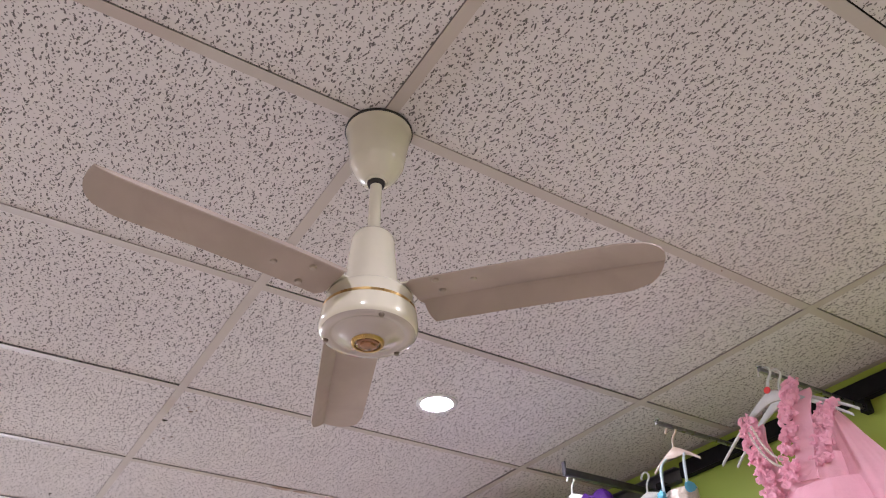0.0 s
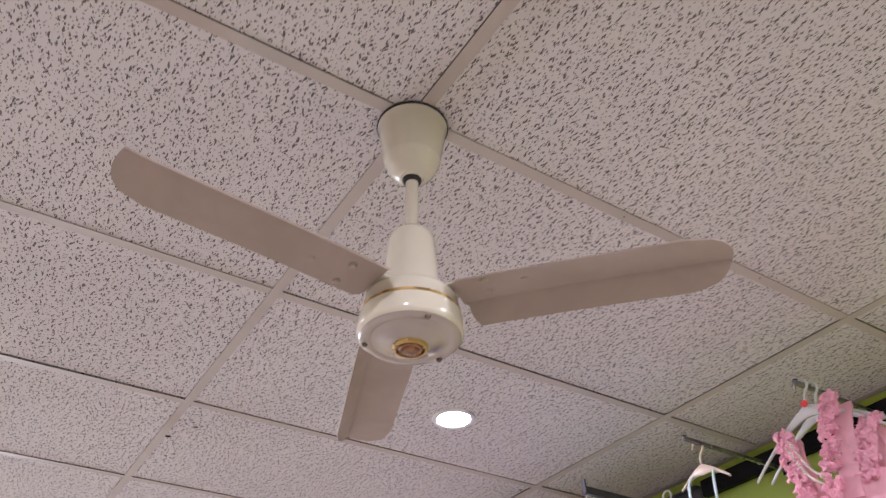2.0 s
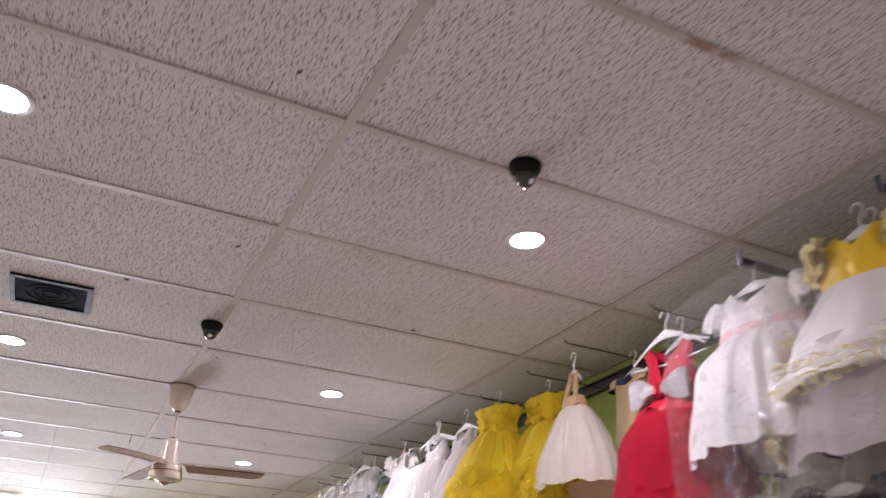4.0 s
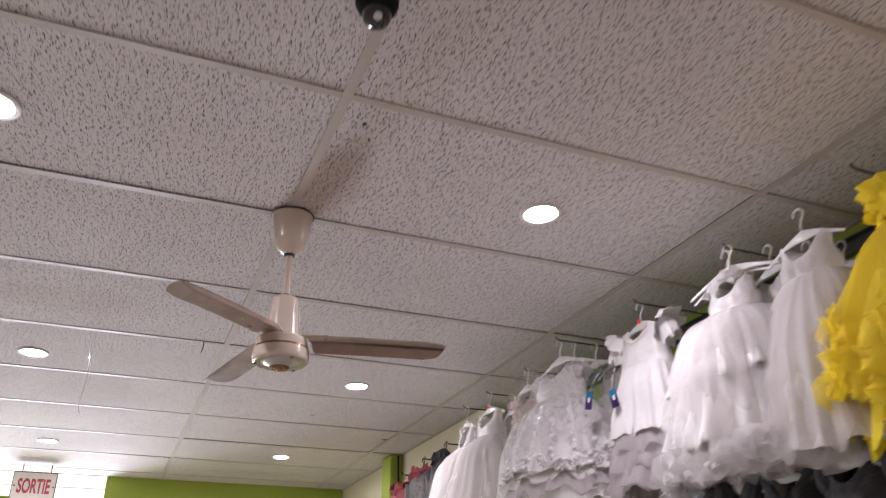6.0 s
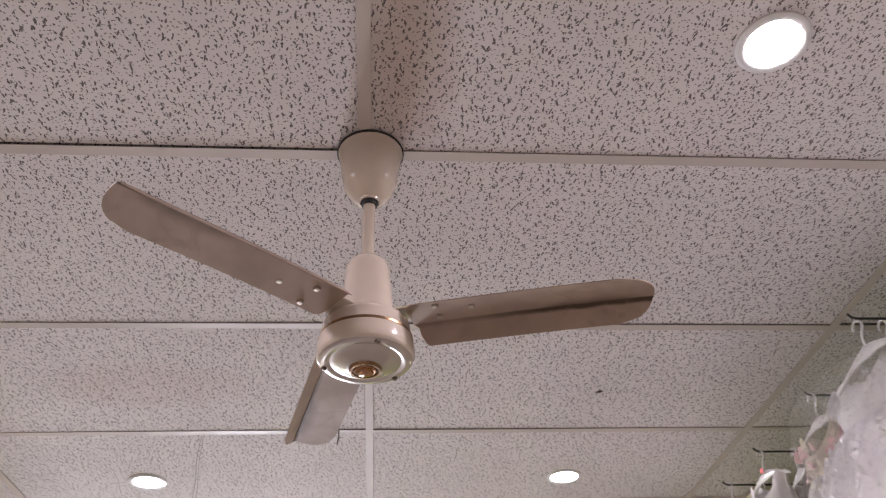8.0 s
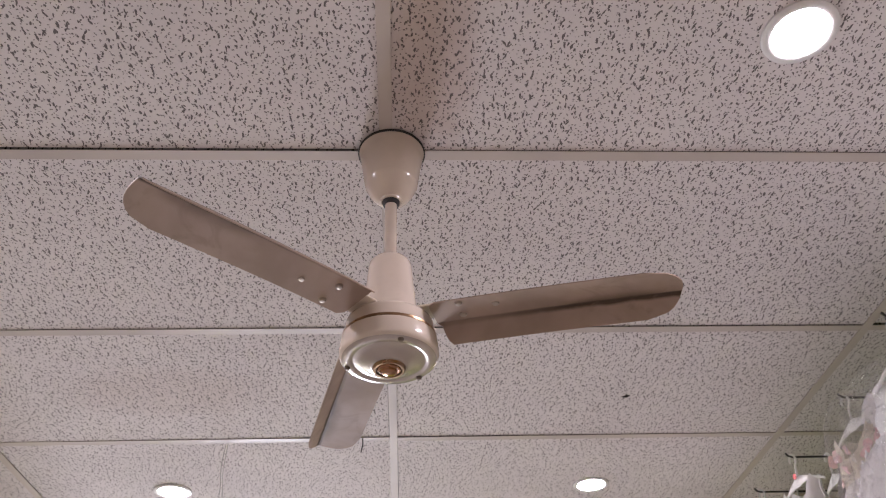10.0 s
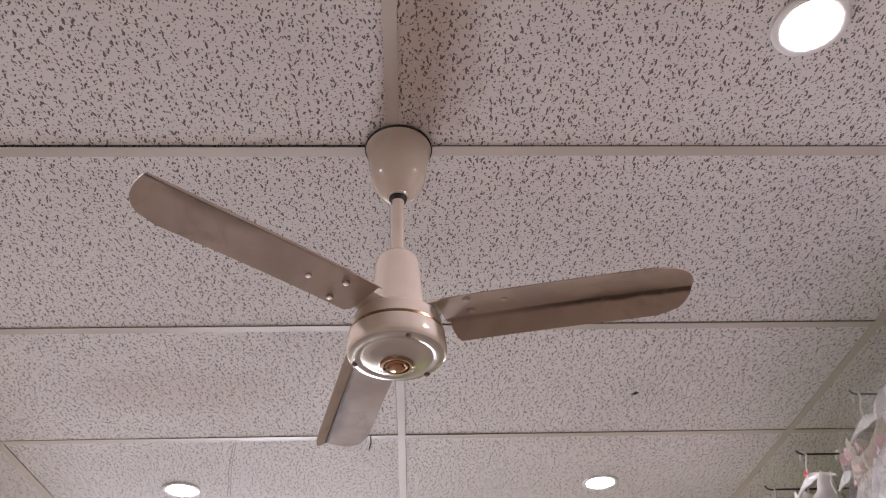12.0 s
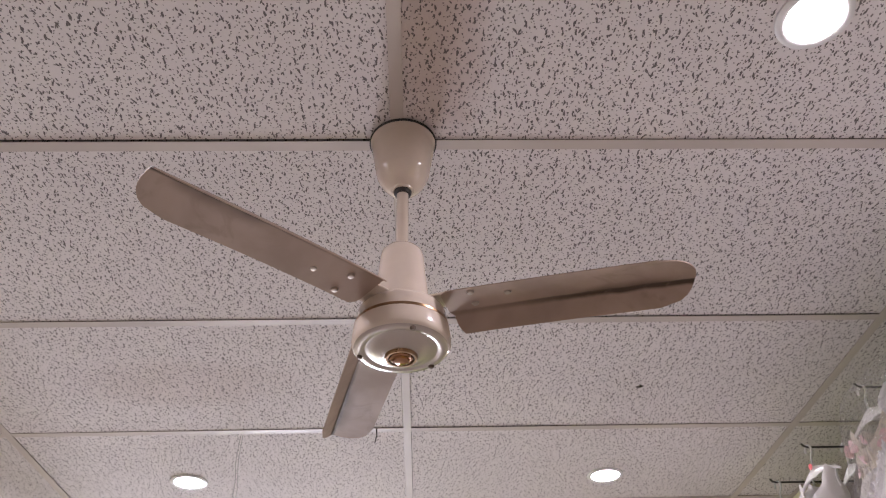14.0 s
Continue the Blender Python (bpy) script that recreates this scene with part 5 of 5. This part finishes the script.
tiered_white(1.22, 4.445, 61, 4, "full white satin and tulle dress with wavy tiers")
for n, (dx, y) in enumerate(((0.09, 4.37), (0.18, 4.31), (0.27, 4.27))):
    simple_dress(1.22 + dx, y, WHITE_LACE, WHITE_TULLE if n != 1 else IVORY, "white lace dress in a row of white dresses", W_BOD, SLIM, 65 + n * 4, 3 * n - 4, M_CLEAR_HANGER, "milky", net=WHITE_NET if n == 0 else None)
simple_dress(1.23, 4.17, WHITE_LACE, WHITE_TULLE, "white tulle dress with a lace bodice", W_BOD, SLIM, 79, 4, M_HANGER, net=WHITE_NET)
hanger(1.20, 4.415, 0, M_HANGER, 0.16, 8)


def satin_dress():
    e = simple_dress(1.22, 4.88, WHITE, WHITE, "white satin dress with puff sleeves, sash and pleated skirt", (-0.11, -0.235, 0.115, 0.105, 0.05),
                     [(-0.225, 0.11, 0.06, 0.03), (-0.29, 0.135, 0.09, 0.06), (-0.39, 0.160, 0.108, 0.08), (-0.458, 0.178, 0.12, 0.10)], 81, 4, M_CLEAR_HANGER, "milky", True, 0.12, True, None, WHITE, True)
    part("underskirt", shell([(-0.38, 0.13, 0.09, 0.05), (-0.5, 0.165, 0.115, 0.09), (-0.62, 0.19, 0.13, 0.13)], 86, 13, 0.012), LILAC_NET, e, "grey-lilac net underskirt", crisp=False)
    for z, a in ((-0.505, 0.178), (-0.56, 0.192), (-0.61, 0.205)):
        part("net_ruffle", shell([(z + 0.05, a * 0.9, a * 0.62, 0.06), (z, a, a * 0.69, 0.12), (z - 0.012, a * 0.98, a * 0.68, 0.14)], 88 + int(-100 * z), 19, 0.012, 110), LILAC_NET, e, "ruffled lilac net tier", crisp=False)
    for s in (-1, 1):
        q = part("flutter_sleeve", shell([(0.006, 0.02, 0.03, 0.04), (-0.012, 0.05, 0.045, 0.12), (-0.035, 0.068, 0.055, 0.2)], 84 + s, 9, 0.008, 60), WHITE, e, "flared satin sleeve", crisp=False)
        q.matrix_basis = pose(s * 0.105, 0, -0.092, 0, -s * 48, 0)
    bm = bmesh.new()
    for k in range(20):
        a = math.pi * (1.05 + 0.9 * k / 19)
        bmesh.ops.create_icosphere(bm, subdivisions=1, radius=0.0042, matrix=Matrix.Translation((0.058 * math.cos(a), -0.03 + 0.018 * math.sin(a), -0.09 + 0.052 * math.sin(a))))
    part("pearl_collar", bm, M_PEARL, e, "beaded neckline")


satin_dress()


def lace_group():
    for dx, dt in ((0, 6), (0.06, -3), (0.15, 4)):
        hanger(1.15 + dx, 5.305 - dx * 0.1, 0, M_HANGER, 0.14, dt)
    e = garment("dress", 1.18, 5.37, "white lace dress with a sequin-edged hem in clear film", "dress", 8)
    part("bodice", bodice_mesh(-0.225, 0.150, 0.128, 0.055, 0.045, 0.44, False, 91), WHITE, e, crisp=False)
    srows = [(-0.215, 0.130, 0.07, 0.03), (-0.28, 0.19, 0.125, 0.04), (-0.39, 0.255, 0.168, 0.05), (-0.495, 0.30, 0.195, 0.07)]
    part("skirt", shell(srows, 92, 13, 0.015, 110), WHITE, e, crisp=False)
    part("lace_overlay", shell([(z, a * 1.03, b * 1.04, c * 1.3) for z, a, b, c in srows], 97, 15, 0.012, 110), WHITE_LACE, e, "sheer lace layer", crisp=False)
    rng = random.Random(12)
    for k in range(10):
        a = math.pi * (1.03 + 0.104 * k)
        line = [(r[1] * 1.06 * math.cos(a), r[2] * 1.08 * math.sin(a), r[0] + 0.003 * (-1) ** i) for i, r in enumerate(spline(srows, 5)) if i > 2]
        spots = [((p[0] + rng.uniform(-.006, .006), p[1], p[2]), (math.cos(a), math.sin(a), 0)) for p in line]
        tagged(part("lace_band", petals(spots, 0.009, 60 + k, 7, curl=0.5), WHITE_SEQUIN, e, "sequin lace band down the skirt", crisp=False), kind="stuff")
    for n, z in enumerate((-0.462, -0.477, -0.492)):
        tagged(part("sequin_hem", petals(hem_spots(z, 0.305, 0.200, 90, 0.016, 3), 0.008, 5 + n, 7, curl=0.6), WHITE_SEQUIN, e, "scalloped sequin hem", crisp=False), kind="stuff")
    for n, (z, a) in enumerate(((-0.535, 0.30), (-0.58, 0.308), (-0.625, 0.30))):
        part("hem_ruffle", shell([(z + 0.07, a * 0.86, a * 0.57, 0.06), (z + 0.01, a, a * 0.66, 0.1), (z, a * 1.0, a * 0.66, 0.13)], 93 + n, 21, 0.016, 130), WHITE_TULLE if n != 1 else LILAC_NET, e, "ragged tulle ruffle", crisp=False)
    for s in (-1, 1):
        sleeve(e, s, 0.115, WHITE_LACE, 98, 0.06, 0.034, 30)
    bag(1.18, 5.37, 0.29, 0.17, -0.05, -0.58, 8, 9)
    f = simple_dress(1.36, 5.24, WHITE_LACE, WHITE_TULLE, "white lace dress with a blue card tag in film", W_BOD, SLIM, 95, 4, M_HANGER, net=WHITE_NET)
    for y, z, lean in ((5.045, -0.305, 14), (4.90, -0.335, -10)):
        q = garment("card_tag", 1.09, y, "glossy printed card tag, cyan above and dark purple below", "tag", 16, group="card tags")
        q.matrix_world = q.matrix_world @ pose(0, 0, z, 0, lean, 0)
        part("card", bevelled(-0.015, 0.015, -0.0012, 0.0, -0.030, 0.030, 0.0005, 1), PURPLE_TAG, q)
        part("cyan_print", bevelled(-0.0145, 0.0145, -0.0022, -0.0012, 0.004, 0.029, 0.0004, 1), CYAN_TAG, q, "cyan printed half")
        part("pale_print", bevelled(-0.004, 0.006, -0.0032, -0.0022, -0.006, 0.010, 0.0004, 1), M_SIGN, q, "small pale printed mark")
        part("tag_loop", tube([(0, 0, 0.034), (0.004, 0.01, 0.07), (0.012, 0.03, 0.11)], 0.0009, 5), M_CLEAR_HANGER, q, "clear tag loop")


lace_group()


def floral_dress():
    e = simple_dress(1.205, 5.672, IVORY, WHITE_TULLE, "cream dress with a pearl-edged collar and pale flowers", (-0.12, -0.24, 0.115, 0.095, 0.05),
                     [(-0.23, 0.10, 0.06, 0.03), (-0.36, 0.16, 0.11, 0.05), (-0.6, 0.2, 0.14, 0.08)], 101, 6, M_HANGER)
    part("flowers", petals(round_spots(bodice_rows(-0.13, -0.24, 0.12, 0.1, 0.055), 14, 6), 0.018, 7), PALE_PINK, e, "pale pink cloth flowers", crisp=False)
    bm = bmesh.new()
    for k in range(24):
        a = math.pi * (1 + k / 23)
        bmesh.ops.create_icosphere(bm, subdivisions=1, radius=0.0045, matrix=Matrix.Translation((0.09 * math.cos(a), 0.055 * math.sin(a), -0.13 + 0.08 * math.sin(a))))
    part("pearl_edge", bm, M_PEARL, e, "row of small pearls")


floral_dress()
simple_dress(1.205, 6.038, WHITE, WHITE_TULLE, "white dress with a red size sticker on its hanger", (-0.12, -0.23, 0.11, 0.09, 0.05), FULL, 111, 6, M_HANGER, dot=True, net=WHITE_NET)
simple_dress(1.31, 6.03, LILAC_NET, WHITE_TULLE, "grey-white lace dress behind a white one", (-0.12, -0.23, 0.11, 0.09, 0.05), SLIM, 114, -4, M_HANGER)
simple_dress(1.21, 6.31, WHITE, WHITE_TULLE, "narrow white dress on thin straps", (-0.15, -0.27, 0.07, 0.07, 0.04), FULL, 117, 8, M_CLEAR_HANGER, "milky", hang=0.06)
simple_dress(1.32, 6.30, IVORY, IVORY, "ivory dress with thin straps beside white ones", (-0.15, -0.27, 0.07, 0.07, 0.04), SLIM, 119, -4, M_CLEAR_HANGER, "milky", hang=0.06)


# ---------------------------------------------------------------- garments on the cream wall
def wall_hook(y, z):
    e = empty("wall_hook", pose(JUT, y, z), "small dark steel hook on the cream wall", "hook", "wall hooks")
    part("hook_rod", tube([(-0.002, 0, 0), (-0.10, 0, 0), (-0.115, 0, 0.015)], 0.004, 8), M_DARK_WIRE, e)
    part("hook_plate", bevelled(-0.006, -0.002, -0.02, 0.02, -0.03, 0.03, 0.002, 1), M_DARK_WIRE, e)


def jacket(x, y, mat, label, hanger_mat, colour, seed, z, collar=None):
    wall_hook(y, z)
    hanger(x, y, 0, hanger_mat, 0.15, 0, colour=colour, z=z)
    e = garment("jacket", x, y, label, "jacket", 0, 0, z, "garments on the cream wall")
    part("body", shell([(-0.085, 0.10, 0.045, 0.03), (-0.13, 0.17, 0.06, 0.05), (-0.3, 0.165, 0.065, 0.06), (-0.62, 0.18, 0.07, 0.09)], seed, 9, 0.01), mat, e)
    for s in (-1, 1):
        q = part("sleeve", shell([(0, 0.05, 0.05, 0.06), (-0.2, 0.048, 0.048, 0.08), (-0.45, 0.04, 0.04, 0.1)], seed + s, 7, 0.004, 36), mat, e)
        q.matrix_basis = pose(s * 0.165, 0, -0.12, 0, -s * 8, 0)
    part("collar", petals(round_spots([(-0.075, 0.085, 0.05, 0), (-0.10, 0.10, 0.055, 0)], 30, seed), 0.028, seed, 10, curl=0.6), collar or mat, e)


jacket(1.33, 6.88, CHARCOAL, "charcoal jacket with a fluffy collar on a black hanger", M_BLACK_HANGER, "black", 131, 2.60)
jacket(1.33, 7.22, SILVER_GREY, "silver-grey jacket with a red lined collar in film", M_BLACK_HANGER, "black", 135, 2.58, ROSE)
jacket(1.35, 7.62, ROSE, "rose red jacket on a thin hanger", M_BEIGE_HANGER, "beige", 139, 2.56)


# ---------------------------------------------------------------- lower row under the white dresses
def lower_row():
    z = 2.066
    rows = ((2.02, CHARCOAL), (2.24, CHARCOAL), (2.47, CHARCOAL), (4.22, CHARCOAL), (4.42, CHARCOAL), (4.60, SILVER_GREY), (4.78, CHARCOAL), (4.955, CHARCOAL), (5.14, SILVER_GREY), (5.32, CHARCOAL))
    for n, (y, mat) in enumerate(rows):
        turn = 4 * (n % 3) - 4
        display_arm(y, "rod", 1.20, z)
        hanger(1.26, y, 0, M_CLEAR_HANGER, 0.13, turn, dot=n == 7, z=z, colour="milky")
        e = garment("dress", 1.27, y, "dark net party dress hung on the lower row", "dress", turn, 0, z + 0.03, "dresses on the lower row")
        part("bodice", bodice_mesh(-0.24, 0.12, 0.09, 0.045, 0.07, 0.66, False, 151 + n), mat, e, crisp=False)
        for side in (-1, 1):
            sleeve(e, side, 0.112, mat, 170 + n, 0.07, 0.04, 30)
        part("skirt", shell([(-0.23, 0.095, 0.06, 0.04), (-0.32, 0.16, 0.11, 0.07), (-0.6, 0.23, 0.15, 0.1)], 156 + n, 15, 0.012), mat, e)


lower_row()


def west_garment():
    """A white dress on a black hanger on the opposite wall."""
    e = empty("display_arm", pose(WALL_L, 7.34, ARM_Z), "dark steel rod arm on the opposite wall", "display arm", "display arms")
    part("rod", tube([(0.0, 0, -0.004), (0.41, 0, -0.004), (0.43, 0, 0.012)], 0.0042, 10), M_DARK_WIRE, e)
    part("bracket", bevelled(0.002, 0.034, -0.012, 0.012, -0.02, 0.02, 0.003, 1), M_BLACK, e)
    hanger(-1.27, 7.34, 0, M_BLACK_HANGER, 0.14, 180, colour="black")
    f = garment("dress", -1.27, 7.34, "pale pink-white dress on a black hanger on the opposite wall", "dress", 180)
    part("bodice", bodice_mesh(-0.24, 0.13, 0.10, 0.045, 0.05, 0.48, False, 171), WHITE, f, crisp=False)
    part("skirt", shell(SLIM, 172, 15, 0.012), WHITE_TULLE, f)


west_garment()


# ---------------------------------------------------------------- entrance end
def exit_sign():
    e = empty("exit_sign", pose(-0.845, 9.05, 2.60), "white exit sign with red capital letters, hung from the ceiling", "sign")
    part("case", bevelled(-0.138, 0.138, -0.02, 0.02, -0.10, 0.095, 0.004), M_SIGN_CASE, e, "thin brown case")
    part("face", bevelled(-0.132, 0.132, -0.024, -0.019, -0.094, 0.086, 0.002, 1), M_SIGN, e, "white front panel")
    for s in (-1, 1):
        part("stem", tube([(s * 0.09, 0, 0.09), (s * 0.09, 0, 0.149)], 0.004, 8), M_SIGN_CASE, e)
    c = bpy.data.curves.new("letters", "FONT")
    c.body, c.align_x, c.align_y, c.size, c.extrude, c.offset = "SORTIE", "CENTER", "CENTER", 0.088, 0.0012, 0.0026
    tmp = bpy.data.objects.new("letters_source", c)
    scene.collection.objects.link(tmp)
    bpy.context.view_layer.update()
    me = bpy.data.meshes.new_from_object(tmp.evaluated_get(bpy.context.evaluated_depsgraph_get()))
    bpy.data.objects.remove(tmp)
    me.name = "lettering"
    me.materials.clear()
    me.materials.append(M_SIGN_RED)
    t = new("lettering", me)
    t.parent = e
    t["label"] = "red letters reading SORTIE"
    t.matrix_basis = pose(0, -0.0255, -0.008, 90, 0, 0) @ Matrix.Diagonal((0.72, 1.5, 1, 1))
    for s in (-1, 1):
        part("dot", lathe([(0.006, 0), (0.006, 0.002), (0, 0.0025)], 12), M_SIGN_RED, e).matrix_basis = pose(s * 0.121, -0.0245, -0.005, 90, 0, 0)


exit_sign()


# ---------------------------------------------------------------- small marks and threads
def speck(x, y, size, mat, seed):
    rng = random.Random(seed)
    bm = bmesh.new()
    ring = [bm.verts.new((size * rng.uniform(0.5, 1.2) * math.cos(k * 0.785), size * 0.55 * rng.uniform(0.5, 1.2) * math.sin(k * 0.785), 0)) for k in range(8)]
    top = bm.verts.new((0, 0, -size * 0.35))
    for k in range(8):
        bm.faces.new((ring[k], ring[(k + 1) % 8], top))
    q = part("ceiling_speck", bm, mat)
    q.matrix_world = pose(x, y, H + 0.0016, 0, 0, rng.uniform(0, 180))
    tagged(q, "small dark speck of dirt stuck to the ceiling", "dirt speck", "specks on the ceiling")


for n, (x, y, s) in enumerate(((0.02, 1.461, 0.012), (0.493, 0.0, 0.007), (0.674, 5.842, 0.013), (-0.165, 2.315, 0.012), (-0.093, 3.235, 0.012), (0.695, 3.612, 0.016),
                               (-0.385, 3.686, 0.014), (0.07, 4.36, 0.012), (1.189, 7.527, 0.022), (1.19, 1.27, 0.009), (0.1, 4.42, 0.008), (0.62, 7.1, 0.014))):
    speck(x, y, s, M_SPECK, n)
for n, (x, y, s) in enumerate(((0.07, 1.36, 0.010), (0.055, 1.335, 0.007), (0.085, 1.345, 0.006), (0.055, 1.60, 0.009), (0.075, 1.575, 0.007), (0.04, 1.585, 0.005), (0.62, 1.831, 0.016), (0.55, 1.83, 0.012), (0.9, -0.002, 0.008))):
    speck(x, y, s, M_RUST, 40 + n)


def hanging_string():
    e = empty("loose_string", pose(-0.517, 6.12, H), "loose clear nylon string dangling from the ceiling", "string")
    pts = [(0.0, 0, 0.0), (-0.004, 0.0, -0.08), (0.003, 0, -0.15), (-0.002, 0, -0.24), (-0.006, 0, -0.31), (0.004, 0, -0.335)]
    part("strand", tube(spline(pts, 4), 0.0013, 6), M_STRING, e)
    part("strand", tube(spline([(0.006, 0, 0), (0.004, 0, -0.09), (0.012, 0, -0.17), (0.006, 0, -0.22)], 4), 0.0012, 6), M_STRING, e)


hanging_string()


def hanging_wire():
    e = empty("ceiling_wire", pose(-0.095, 6.09, H), "short dark wire end poking from the ceiling grid", "wire")
    part("wire", tube([(0, 0, 0.002), (0.001, 0, -0.02), (-0.004, 0, -0.045)], 0.0018, 6), M_DARK_WIRE, e)


hanging_wire()
